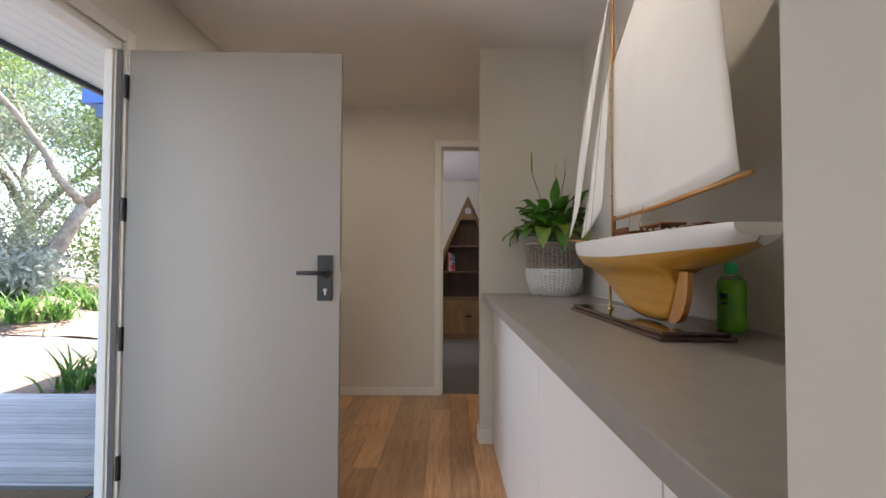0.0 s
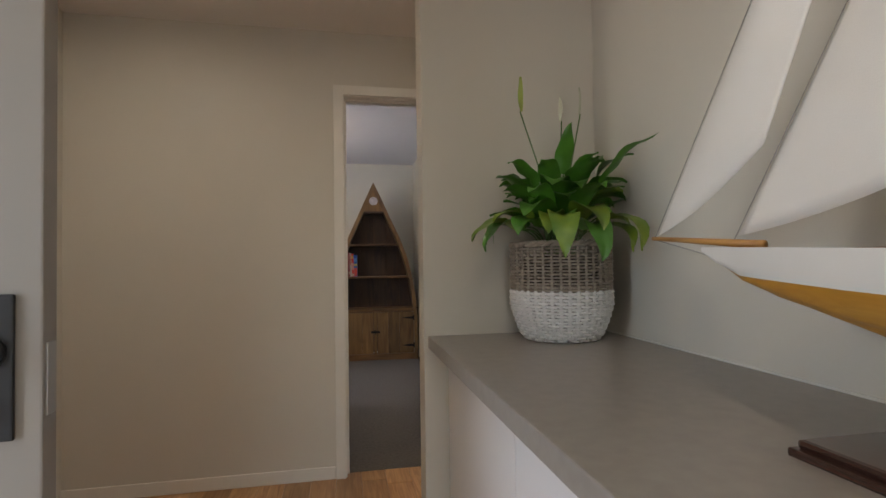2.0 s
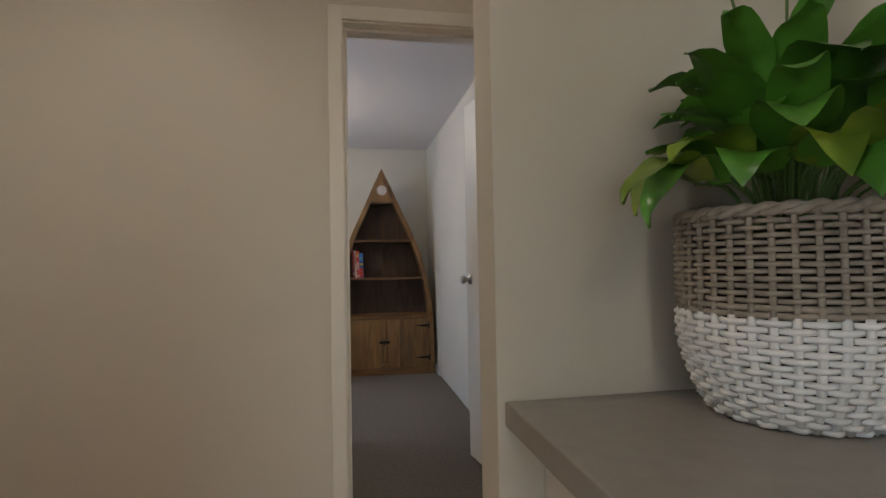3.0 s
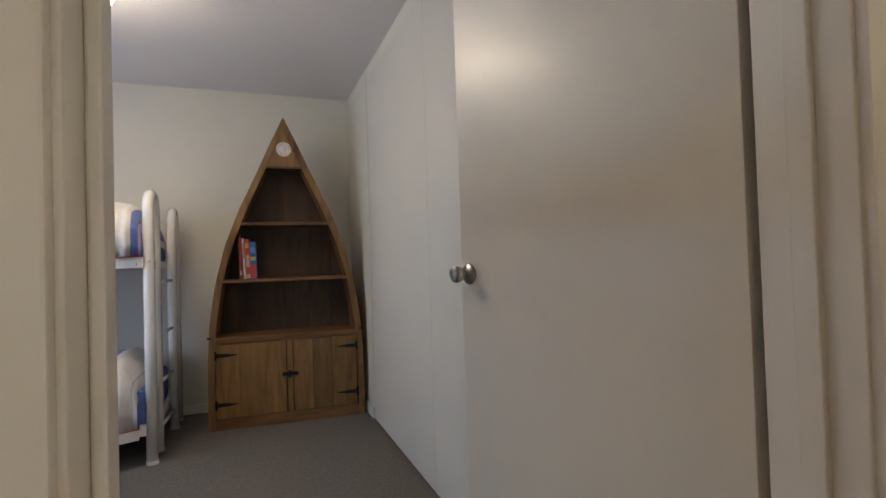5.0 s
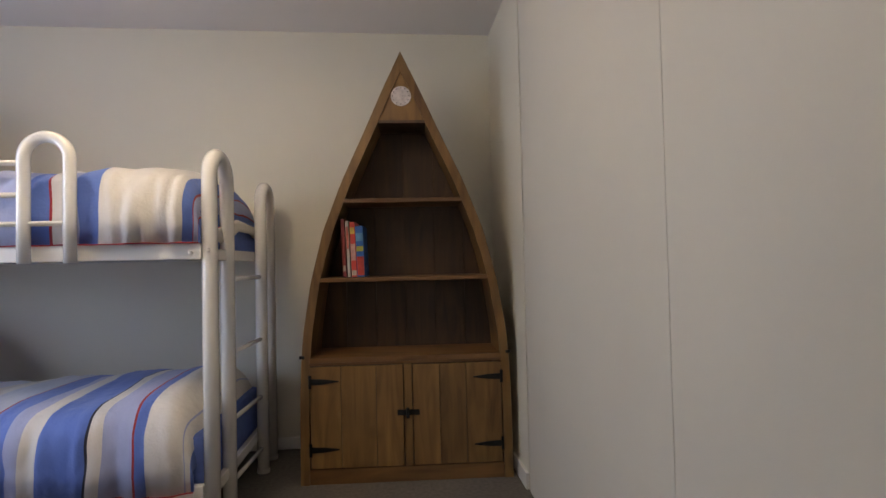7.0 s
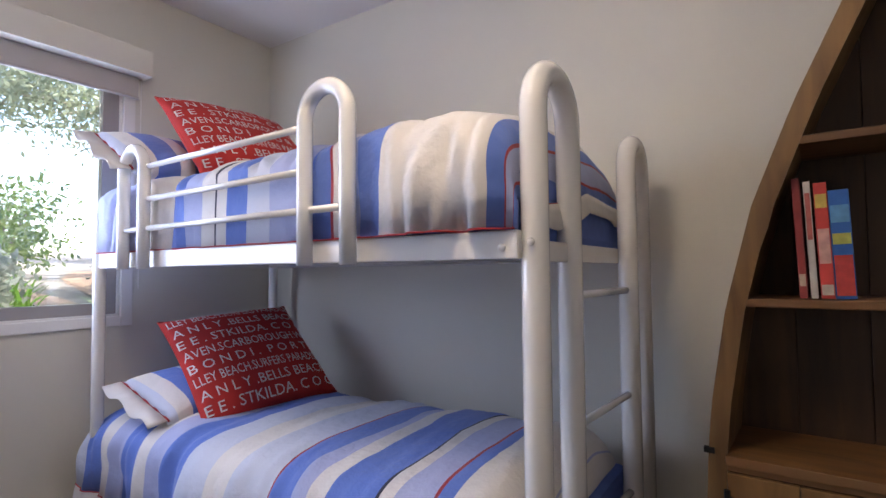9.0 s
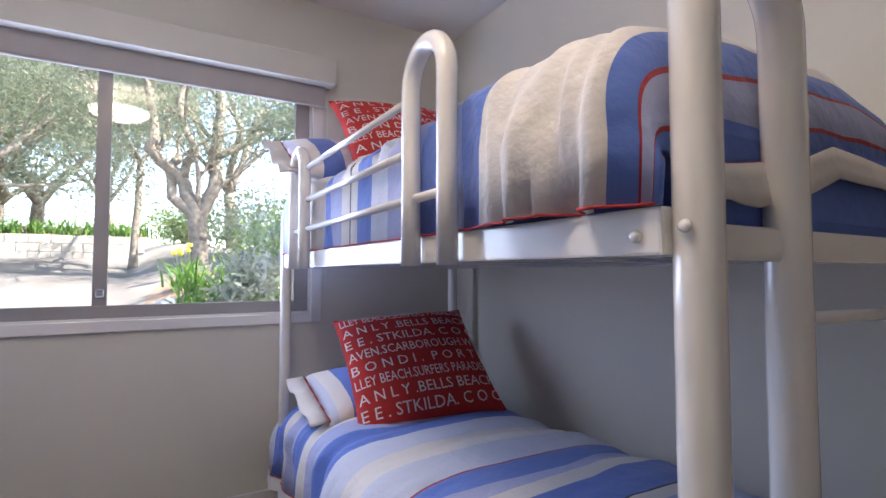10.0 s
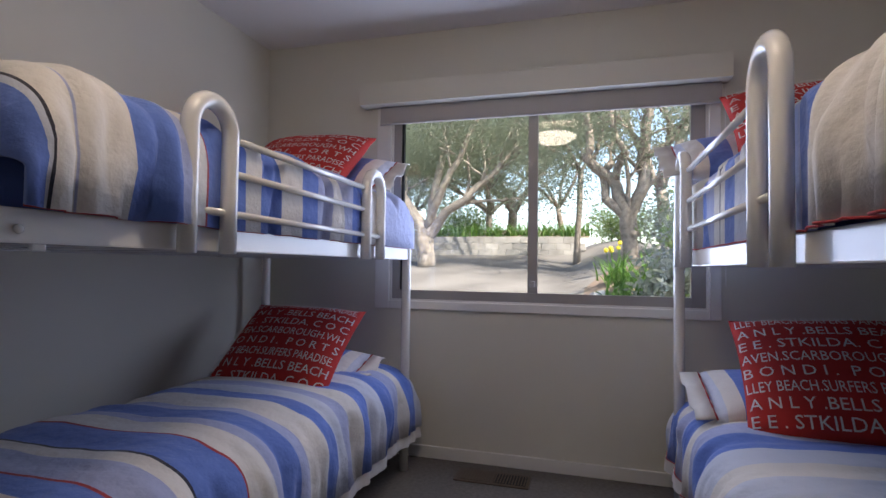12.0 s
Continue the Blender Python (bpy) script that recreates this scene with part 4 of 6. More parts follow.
def arch(p0, p1, z0, ztop, rad, n=9, z1=None):
    """Points of an upside-down U between two ground points."""
    p0, p1 = Vector(p0), Vector(p1)
    d = (p1 - p0)
    w = d.length
    d.normalize()
    rad = min(rad, w / 2)
    pts = [(p0.x, p0.y, z0), (p0.x, p0.y, (z0 + ztop - rad) / 2)]
    for i in range(n + 1):
        a = math.pi / 2 * i / n
        q = p0 + d * (rad - rad * math.cos(a))
        pts.append((q.x, q.y, ztop - rad + rad * math.sin(a)))
    if w > 2 * rad + 0.02:
        q = p0 + d * (w / 2)
        pts.append((q.x, q.y, ztop))
    for i in range(n + 1):
        a = math.pi / 2 * (1 - i / n)
        if i == 0 and w <= 2 * rad + 0.001:
            continue
        q = p1 - d * (rad - rad * math.cos(a))
        pts.append((q.x, q.y, ztop - rad + rad * math.sin(a)))
    ze = z0 if z1 is None else z1
    pts += [(p1.x, p1.y, (ze + ztop - rad) / 2), (p1.x, p1.y, ze)]
    return pts


def bunk(y0, s, label, guards, bars, rail=0.0, xf=-0.41):
    """Guards are pairs of hoop feet with their top; bars the heights of the guard bars."""
    b = thing("bunk_bed", label, "bunk bed", (0, 0, 0), 0, "bunk beds")
    Y = lambda d: y0 + s * d
    def pt(x, d, z):
        return (x, Y(d), z)
    def bx(x0, d0, z0, x1, d1, z1, bev=0.004):
        return box(x0, min(Y(d0), Y(d1)), z0, x1, max(Y(d0), Y(d1)), z1, bev)
    for d0, d1, xe, top in ((0.038, 0.243, xf, 1.487), (0.675, 0.855, xf + 0.03, 1.45)):
        part("end_hoop", tube(arch(pt(xe, d0, 0)[:2] + (0,), pt(xe, d1, 0)[:2] + (0,), 0.0, top, 0.1), 0.0295, 16), ENAMEL, b, "", True)
    part("head_hoop", tube(arch(pt(XH, 0.01, 0)[:2] + (0,), pt(XH, BEDW - 0.01, 0)[:2] + (0,), 0.0, 1.40, 0.13), 0.0235, 14), ENAMEL, b, "", True)
    for z in (0.985, 0.672, 0.385, 0.125):
        part("rung", tube([pt(xf, 0.243, z), pt(xf + 0.03, 0.675, z)], 0.0105, 10), ENAMEL, b, "", True)
    for z0, z1, nm in ((1.088 + rail, 1.148 + rail, "upper"), (0.165, 0.225, "lower")):
        part("side_rail", bx(XH + 0.02, -0.004, z0, xf - 0.02, 0.026, z1), ENAMEL, b)
        part("side_rail", bx(XH + 0.02, BEDW - 0.026, z0, xf - 0.02, BEDW + 0.004, z1), ENAMEL, b)
        part("end_rail", bx(xf - 0.02, 0.03, z0 - 0.006, xf + 0.006, BEDW - 0.03, z0 + 0.04), ENAMEL, b)
        part("end_rail", bx(XH - 0.004, 0.03, z0, XH + 0.022, BEDW - 0.03, z0 + 0.045), ENAMEL, b)
        for i in range(9):
            x = XH + 0.12 + i * (xf - XH - 0.24) / 8
            part("slat", bx(x - 0.03, 0.026, z0 + 0.002, x + 0.03, BEDW - 0.026, z0 + 0.014, 0), ENAMEL, b)
    for xa, xb, top in guards:
        part("guard_hoop", tube(arch(pt(xa, -0.034, 0)[:2] + (0,), pt(xb, -0.030, 0)[:2] + (0,), 1.082 + rail, top, 0.08), 0.0215, 14), ENAMEL, b, "", True)
    for k, z in enumerate(bars):
        xa, xb = guards[0][0 if k == 2 else 1], guards[1][1 if k == 2 else 0]
        part("guard_bar", tube([pt(xa, -0.028, z), pt(xb, -0.028, z - 0.004)], 0.0098, 10), ENAMEL, b, "", True)
    for x, d, z in ((xf - 0.055, -0.006, 1.112 + rail), (xf + 0.004, 0.006, 1.122 + rail)):
        part("bolt", turned(lathe([(0.0085, 0), (0.008, 0.003), (0.0045, 0.006)], 14), pose(*pt(x, d, z), 90 * s)), ENAMEL, b, "painted bolt head", True)
    part("bracket", bx(xf - 0.11, 0.004, 1.076, xf - 0.085, 0.016, 1.09), ENAMEL, b)
    for d, xe in ((0.038, xf), (0.243, xf), (0.675, xf + 0.03), (0.855, xf + 0.03)):
        part("foot_cap", tube([pt(xe, d, 0.0), pt(xe, d, 0.02)], 0.031, 14), TRIM, b)
    return b


def duvet(y0, s, zb, zt, x0, x1, material, seed, name, label, hang=0.0, rumple=1.0, guarded=False):
    """A quilt over a bed: a puffed sheet with drape, folds and a piped hem."""
    t = thing(name, label, "duvet", (0, 0, 0), 0, "striped duvets")
    def f(u, v):
        x = x0 + (x1 - x0) * u
        a = math.pi * v
        e = 0.38
        c, sn = math.cos(a), math.sin(a)
        front = v < 0.5
        d = BEDW / 2 - (BEDW / 2 + 0.012 + (0.02 if front else -0.03)) * (abs(c) ** e) * (1 if c > 0 else -1)
        top = zt + 0.035 * u * u * rumple + 0.02 * math.sin(3.1 * u + seed) - 0.015 * abs(2 * v - 1)
        bot = zb if front else zb + 0.05
        z = bot + (top - bot) * (abs(sn) ** e)
        # the ends roll down
        k = min(1.0, max(0.0, (1 - u) / 0.07))
        z -= (1 - math.sqrt(1 - (1 - k) ** 2) if k < 1 else 0) * (top - bot) * 0.75 * (abs(sn) ** 0.5)
        k = min(1.0, u / 0.06)
        z -= (1 - math.sqrt(1 - (1 - k) ** 2) if k < 1 else 0) * (top - bot) * 0.7 * (abs(sn) ** 0.5)
        side = abs(c) ** 1.5
        w = noise.noise((x * 9 + seed, d * 2.0, z * 2)) * 0.017 * (0.4 + side) + noise.noise((x * 24 + seed, d * 4, z * 5)) * 0.017 * (0.3 + side) + noise.noise((x * 3 + seed, d * 3, 1)) * 0.016
        fold = max(0.0, 1 - 5 * abs(noise.noise((x * 3.3 + seed * 2, d * 0.9, z * 1.3)))) ** 1.5
        w = w * rumple - 0.016 * fold * (0.35 + side)
        d += w * (-1 if front else 1) * side
        if guarded:
            # held back by the guard rail, free to swell past it
            k = min(1.0, max(0.0, (x + 0.86) / 0.16))
            d = max(d, -0.006 - 0.05 * k)
        z += w * (1 - side) * 1.1
        if front:
            z = max(z, zb + noise.noise((x * 7, seed, 2)) * 0.008)
        return (x + 0.01 * noise.noise((x * 6, d * 5, seed)), y0 + s * d, z)
    cover = part("cover", grid(150, 48, f), material, t, "", True)
    # length along the cloth, which goes on down the rolled foot end
    run, far, last = [], 0.0, None
    for i in range(151):
        p = f(i / 150, 0.5)
        if i > 139:
            far += abs(p[2] - last)
        last = p[2]
        run += [x0 + (x1 - x0) * i / 150 + far] * 49
    cover.data.attributes.new("run", "FLOAT", "POINT").data.foreach_set("value", run)
    mo = cover.modifiers.new("thick", "SOLIDIFY")
    mo.thickness, mo.offset = 0.012, -1
    hem = [f(i / 90, 0.0) for i in range(91)]
    if hang:
        part("hem", grid(90, 2, lambda u, v: tuple(Vector(f(u, 0.0)) + Vector((0, -s * (0.004 + 0.006 * v + 0.006 * noise.noise((u * 40, v, seed))), -hang * v)))), HEM, t, "cream flange at the hem", True)
    if guarded:
        part("hem", grid(50, 3, lambda u, v: tuple(Vector(f(1.0, 0.32 + 0.50 * u)) + Vector((0.006 + 0.012 * v + 0.008 * v * noise.noise((u * 12, v, seed)), 0, -0.055 * v - 0.02 * v * noise.noise((u * 6, 3, seed)))))), HEM, t, "cream flange at the foot end", True).modifiers.new("thick", "SOLIDIFY").thickness = 0.004
    part("piping", tube([Vector(p) + Vector((0, -s * 0.003, 0)) for p in hem], 0.0024, 6), PIPING, t, "red piping", True)
    part("piping", tube([Vector(f(1.0, 0.32 + 0.50 * i / 60)) + Vector((0.003, 0, 0)) for i in range(61)], 0.0035, 6), PIPING, t, "red piping", True)
    return t


def pad(w, h, t, nx=26, ny=26, flange=0.0, bm=None):
    """A stuffed cushion lying in its own x-y plane, pinched at the corners."""
    bm = bm or bmesh.new()
    def prof(u, v):
        a, b = abs(2 * u - 1), abs(2 * v - 1)
        return t / 2 * ((1 - a ** 2.6) * (1 - b ** 2.6)) ** 0.55
    def xy(u, v):
        a, b = 2 * u - 1, 2 * v - 1
        pin = 1 - 0.055 * (1 - b * b) * abs(a) ** 3
        pin2 = 1 - 0.055 * (1 - a * a) * abs(b) ** 3
        return (a * w / 2 * pin, b * h / 2 * pin2)
    for sg in (1, -1):
        grid(nx, ny, lambda u, v: (*xy(u if sg > 0 else 1 - u, v), sg * (prof(u, v) + 0.002 + 0.004 * noise.noise((u * 5, v * 5, t * 40 + sg)) * min(1, prof(u, v) * 40))), bm)
    bmesh.ops.remove_doubles(bm, verts=bm.verts, dist=0.0045)
    return bm


def frame_from(bl, br, tl):
    """A pose whose x runs along the bottom edge, y up the face, z out of it."""
    bl, br, tl = Vector(bl), Vector(br), Vector(tl)
    ex = (br - bl).normalized()
    ez = ex.cross(tl - bl).normalized()
    ey = (tl - bl).normalized()
    u, v = (ex + ey).normalized(), (ex - ey).normalized()
    ex, ey = (u + v) / math.sqrt(2), (u - v) / math.sqrt(2)
    m = Matrix((ex, ey, ez)).transposed().to_4x4()
    w, h = (br - bl).length, (tl - bl).length
    m.translation = bl + (br - bl) / 2 + (tl - bl) / 2
    return m, w, h


WORDS = ["LLEY BEACH.SURFERS PARADISE.", "A N L Y .BELLS BEACH", "E E . STKILDA. C O C", "AVEN.SCARBOROUGH.WH", "B O N D I .  P O R T S", "LLEY BEACH.SURFERS PARADISE.", "A N L Y .BELLS BEACH", "E E . STKILDA. C O C"]


def letter_mesh(w, h, t):
    """Flat printed words laid over a cushion's front."""
    bm = bmesh.new()
    step = h * 0.92 / len(WORDS)
    for i, line in enumerate(WORDS):
        cu = bpy.data.curves.new("print", "FONT")
        cu.body, cu.size, cu.resolution_u = line, 1.0, 2
        cu.fill_mode = "FRONT"
        ob = bpy.data.objects.new("print", cu)
        scene.collection.objects.link(ob)
        me = bpy.data.meshes.new_from_object(ob.evaluated_get(bpy.context.evaluated_depsgraph_get()))
        xs = [v.co.x for v in me.vertices]
        x0, x1 = min(xs), max(xs)
        tmp = bmesh.new()
        tmp.from_mesh(me)
        bmesh.ops.triangulate(tmp, faces=tmp.faces)
        long = [e for e in tmp.edges if e.calc_length() > 0.3]
        bmesh.ops.subdivide_edges(tmp, edges=long, cuts=1)
        yy = h / 2 - (i + 0.86) * step - h * 0.035
        for v in tmp.verts:
            x = (v.co.x - x0) / (x1 - x0) * w * 0.94 - w * 0.47
            y = yy + v.co.y * step * 0.95
            a, c = min(1, abs(2 * x / w)), min(1, abs(2 * y / h))
            z = t / 2 * max(0.0, (1 - a ** 2.6) * (1 - c ** 2.6)) ** 0.55 + 0.0062
            v.co = (x, y, z)
        tmp.to_mesh(me)
        tmp.free()
        bm.from_mesh(me)
        bpy.data.objects.remove(ob)
        bpy.data.curves.remove(cu)
        bpy.data.meshes.remove(me)
    return bm


CUSH = None
def cushion(bl, br, tl, label):
    global CUSH
    m, w, h = frame_from(bl, br, tl)
    if CUSH is None:
        c = thing("cushion", label, "cushion", (0, 0, 0), 0, "red lettered cushions")
        part("cover", pad(0.60, 0.56, 0.16), REDC, c, "", True)
        part("print", letter_mesh(0.60, 0.56, 0.16), WHITEP, c, "white printed block letters")["kind"] = "stuff"
        part("seam", tube([(x * 0.28, y * 0.262, 0) for x, y in ((-1.05, -1.05), (-0.5, -1.0), (0.5, -1.0), (1.05, -1.05), (1.0, -0.5), (1.0, 0.5), (1.05, 1.05), (0.5, 1.0), (-0.5, 1.0), (-1.05, 1.05), (-1.0, 0.5), (-1.0, -0.5))], 0.003, 6, closed=True), REDC, c)
        CUSH = c
        c.matrix_basis = m
        return c
    c = copy_thing(CUSH, m)
    c["label"] = label
    return c


PIL = None
def pillow(m, label):
    global PIL
    if PIL is None:
        p = thing("pillow", label, "pillow", (0, 0, 0), 0, "striped pillows")
        part("case", pad(0.62, 0.40, 0.15, 22, 18), STRIPE_PIL, p, "", True)
        part("flange", grid(2, 24, lambda u, v: (-0.305 - 0.07 * u, (v - 0.5) * 0.37, 0.004 + u * (0.014 * math.sin(v * 13) - 0.012))), HEM, p, "cream pillowcase flange", True).modifiers.new("thick", "SOLIDIFY").thickness = 0.004
        part("piping", tube([(-0.303, (i - 15) / 30 * 0.38, 0.006 + 0.003 * math.sin(i)) for i in range(31)], 0.004, 6), PIPING, p, "red piping", True)
        PIL = p
        p.matrix_basis = m
        return p
    q = copy_thing(PIL, m)
    q["label"] = label
    return q


Y1, Y2 = 6.972, 5.674
bunk(Y1, 1, "cream-white tubular steel bunk bed with an end ladder", ((-0.898, -1.058, 1.528), (-1.89, -2.045, 1.50)), (1.434, 1.317, 1.212), -0.016, XF)
bunk(Y2, -1, "cream-white tubular steel bunk bed with an end ladder", ((-0.747, -0.889, 1.452), (-1.715, -1.874, 1.447)), (1.378, 1.290, 1.186), 0.0, XF2)


def mattress(y0, s, z0, z1, name, label, xf):
    t = thing(name, label, "mattress", (0, 0, 0), 0, "mattresses")
    a, b = sorted((y0 + s * 0.03, y0 + s * (BEDW - 0.03)))
    part("sheet", box(XH + 0.03, a, z0, xf - 0.025, b, z1, 0.03), SHEET, t)


for y0, s, xf in ((Y1, 1, XF), (Y2, -1, XF2)):
    mattress(y0, s, 1.104, 1.27, "mattress", "upper bunk mattress in a blue fitted sheet", xf)
    mattress(y0, s, 0.181, 0.40, "mattress", "lower bunk mattress in a blue fitted sheet", xf)
    duvet(y0, s, 1.132 if s > 0 else 1.146, 1.412, -2.36, xf - 0.025, STRIPE_UP if s > 0 else STRIPE_UP2, 3.0 * s + 5, "duvet", "blue, cream and red striped duvet on the upper bunk", 0.0, 1.9, True)
    duvet(y0, s, 0.205, 0.522, -2.42, xf - 0.05, STRIPE_LOW if s > 0 else STRIPE_LOW2, 1.7 * s + 2, "duvet", "blue, cream and red striped duvet on the lower bunk", 0.055)


def mir(p, s):
    return p if s > 0 else (p[0], 12.55 - p[1], p[2])


for s, tag in ((1, ""), (-1, "")):
    lo = [mir(p, s) for p in ((-1.79, 7.128, 0.470), (-1.69, 7.72, 0.488), (-2.232, 7.143, 0.862))]
    hi = [mir(p, s) for p in ((-1.80, 7.12, 1.41), (-1.75, 7.68, 1.42), (-2.194, 7.135, 1.798))]
    if s < 0:
        lo = [(-1.71, 5.53, 0.465), (-1.68, 4.90, 0.478), (-2.19, 5.53, 0.842)]
        hi = [(-1.80, 5.50, 1.39), (-1.78, 4.95, 1.40), (-2.198, 5.51, 1.70)]
    for q, lab in ((lo, "red cotton cushion with white lettering on the lower bunk"), (hi, "red cotton cushion with white lettering on the upper bunk")):
        if s > 0:
            cushion(*q, lab)
        else:
            e = Vector(q[1]) - Vector(q[0])
            cushion(q[1], q[0], tuple(Vector(q[2]) + e), lab)
    for z, dx, dy, tilt in ((0.552, 0.02, 0.04, 16), (1.525, -0.05, -0.06, 30)):
        pillow(Matrix.Translation((-2.11 + dx, (7.31 + dy if s > 0 else 5.24 - dy), z if s > 0 else z - 0.02)) @ pose(0, 0, 0, 0, tilt, 0) @ pose(0, 0, 0, 0, 0, 90 * s), "blue and cream striped pillow behind the red cushion")

# ---------- boat-shaped bookcase ----------
SHAPE = [(0.0, 0.505), (0.30, 0.505), (0.47, 0.502), (0.60, 0.496), (0.71, 0.487), (0.95, 0.450), (1.20, 0.388), (1.44, 0.296), (1.69, 0.181), (1.90, 0.088), (2.085, 0.0)]


def half(z):
    for (z0, w0), (z1, w1) in zip(SHAPE, SHAPE[1:]):
        if z <= z1:
            return w0 + (w1 - w0) * (z - z0) / (z1 - z0)
    return 0.0


def bookcase():
    b = thing("boat_bookcase", "boat-shaped brown pine bookcase with two cupboard doors", "bookcase", (0.318, 7.425, 0), -2.6)
    DEP, T = 0.36, 0.042
    back = lambda z: 0.022 * z
    zs = [2.085 * i / 40 for i in range(41)]
    for sg in (-1, 1):
        bm = bmesh.new()
        rows = []
        for z in zs:
            h = half(z)
            # inner face is offset square to the curve
            i = max(0.0, h - T * (1.0 if z < 1.1 else 1.12))
            y0, y1 = back(z), DEP - 0.04 * z
            rows.append([bm.verts.new((sg * h, y0, z)), bm.verts.new((sg * h, y1, z)), bm.verts.new((sg * i, y1, z)), bm.verts.new((sg * i, y0, z))])
        for r0, r1 in zip(rows, rows[1:]):
            for j in range(4):
                bm.faces.new((r0[j], r0[(j + 1) % 4], r1[(j + 1) % 4], r1[j]))
        bm.faces.new(rows[0])
        bmesh.ops.recalc_face_normals(bm, faces=bm.faces)
        part("hull_side", bm, PINE, b, "curved pine side like a boat's hull")
        # scarf joint strap
        part("joint_band", box(sg * 0.494 - 0.012, 0.008, 0.592, sg * 0.494 + 0.012, 0.02, 0.606), IRON, b)
    # thin ply behind the boards
    bm = bmesh.new()
    pl = [half(z) - 0.012 for z in zs[1:-1]]
    rim = [(w, z) for w, z in zip(pl, zs[1:-1])] + [(-w, z) for w, z in zip(pl[::-1], zs[1:-1][::-1])]
    rim = [(w, z) for w, z in rim if half(z) > 0.02]
    lo_ = [bm.verts.new((w, 0.350 - 0.04 * z, z)) for w, z in rim]
    hi_ = [bm.verts.new((w, 0.356 - 0.04 * z, z)) for w, z in rim]
    bm.faces.new(lo_[::-1])
    bm.faces.new(hi_)
    for j in range(len(rim)):
        q = (j + 1) % len(rim)
        bm.faces.new((lo_[j], lo_[q], hi_[q], hi_[j]))
    bmesh.ops.recalc_face_normals(bm, faces=bm.faces)
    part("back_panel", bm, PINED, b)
    # vertical back boards
    for k in range(6):
        x0, x1 = -0.47 + k * 0.157, -0.47 + (k + 1) * 0.157 - 0.003
        za = next((z / 200 for z in range(417, 0, -1) if half(z / 200) - 0.02 > max(abs(x0), abs(x1))), 0.05)
        zb = next((z / 200 for z in range(417, 0, -1) if half(z / 200) - 0.02 > min(abs(x0), abs(x1))), 0.05)
        bm = bmesh.new()
        left_low = abs(x0) > abs(x1)
        pts = [(x0, 0.05), (x1, 0.05), (x1, zb if left_low else za), (x0, za if left_low else zb)]
        f = [bm.verts.new((x, 0.325 - 0.04 * z, z)) for x, z in pts]
        g = [bm.verts.new((x, 0.343 - 0.04 * z, z)) for x, z in pts]
        bm.faces.new(f[::-1])
        bm.faces.new(g)
        for j in range(4):
            bm.faces.new((f[j], f[(j + 1) % 4], g[(j + 1) % 4], g[j]))
        bmesh.ops.recalc_face_normals(bm, faces=bm.faces)
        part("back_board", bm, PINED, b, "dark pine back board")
    for z, th in ((1.357, 0.02), (0.974, 0.02), (0.595, 0.024)):
        h = half(z) - T + 0.004
        part("shelf", box(-h, back(z) + (0.004 if z > 0.7 else -0.012), z - th, h, 0.31, z, 0.003), PINEX, b)
    # nose panel with a clock
    bm = bmesh.new()
    fr = [(-half(1.742) + 0.03, 1.742), (half(1.742) - 0.03, 1.742), (0.004, 2.05), (-0.004, 2.05)]
    f = [bm.verts.new((x, back(z) + 0.008, z)) for x, z in fr]
    g = [bm.verts.new((x, back(z) + 0.03, z)) for x, z in fr]
    bm.faces.new(f[::-1])
    bm.faces.new(g)
    for j in range(4):
        bm.faces.new((f[j], f[(j + 1) % 4], g[(j + 1) % 4], g[j]))
    bmesh.ops.recalc_face_normals(bm, faces=bm.faces)
    part("nose_panel", bm, PINE, b)
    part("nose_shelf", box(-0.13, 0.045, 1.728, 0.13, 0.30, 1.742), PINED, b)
    disc = part("dial", turned(lathe([(0.05, 0), (0.05, 0.004), (0.002, 0.005)], 32), pose(0.0, 0.049, 1.862, 88)), mat("white_dial", (0.62, 0.56, 0.55), 0.6, var=0.35, scale=60), b, "small round white dial")
    for a in range(12):
        q = a * math.tau / 12
        part("mark", box(0.04 * math.sin(q) - 0.002, 0.0425, 1.862 + 0.04 * math.cos(q) - 0.002, 0.04 * math.sin(q) + 0.002, 0.0445, 1.862 + 0.04 * math.cos(q) + 0.002), IRON, disc)
    # cupboard
    part("bottom_rail", box(-0.463, 0.004, 0, 0.463, 0.03, 0.072, 0.003), PINEX, b)
    part("top_rail", box(-0.455, 0.006, 0.558, 0.455, 0.03, 0.572, 0.002), PINEX, b)
    part("centre_post", box(-0.012, 0.006, 0.072, 0.026, 0.028, 0.556, 0.002), PINE, b)
    for sg, x0, x1 in ((-1, -0.456, -0.016), (1, 0.030, 0.456)):
        door = part("cupboard_door", box(x0 + 0.004, 0.014, 0.078, x1 - 0.004, 0.026, 0.552), PINED, b, "planked pine cupboard door")
        ws = (0.33, 0.38, 0.29) if sg < 0 else (0.3, 0.3, 0.4)
        x = x0
        for w in ws:
            w *= (x1 - x0)
            part("plank", box(x + 0.001, 0.0, 0.076, x + w - 0.001, 0.014, 0.554, 0.002), PINE, door)
            x += w
        hx = x0 if sg < 0 else x1
        for z in (0.485, 0.165):
            bm = bmesh.new()
            L = 0.135
            pts = [(0, -0.014), (L * 0.5, -0.011), (L, -0.002), (L, 0.002), (L * 0.5, 0.011), (0, 0.014)]
            f = [bm.verts.new((hx - sg * u, -0.005, z + v)) for u, v in pts]
            g = [bm.verts.new((hx - sg * u, 0.001, z + v)) for u, v in pts]
            bm.faces.new(f)
            bm.faces.new(g[::-1])
            for j in range(6):
                bm.faces.new((f[j], f[(j + 1) % 6], g[(j + 1) % 6], g[j]))
            bmesh.ops.recalc_face_normals(bm, faces=bm.faces)
            part("strap_hinge", bm, IRON, door, "black iron strap hinge")
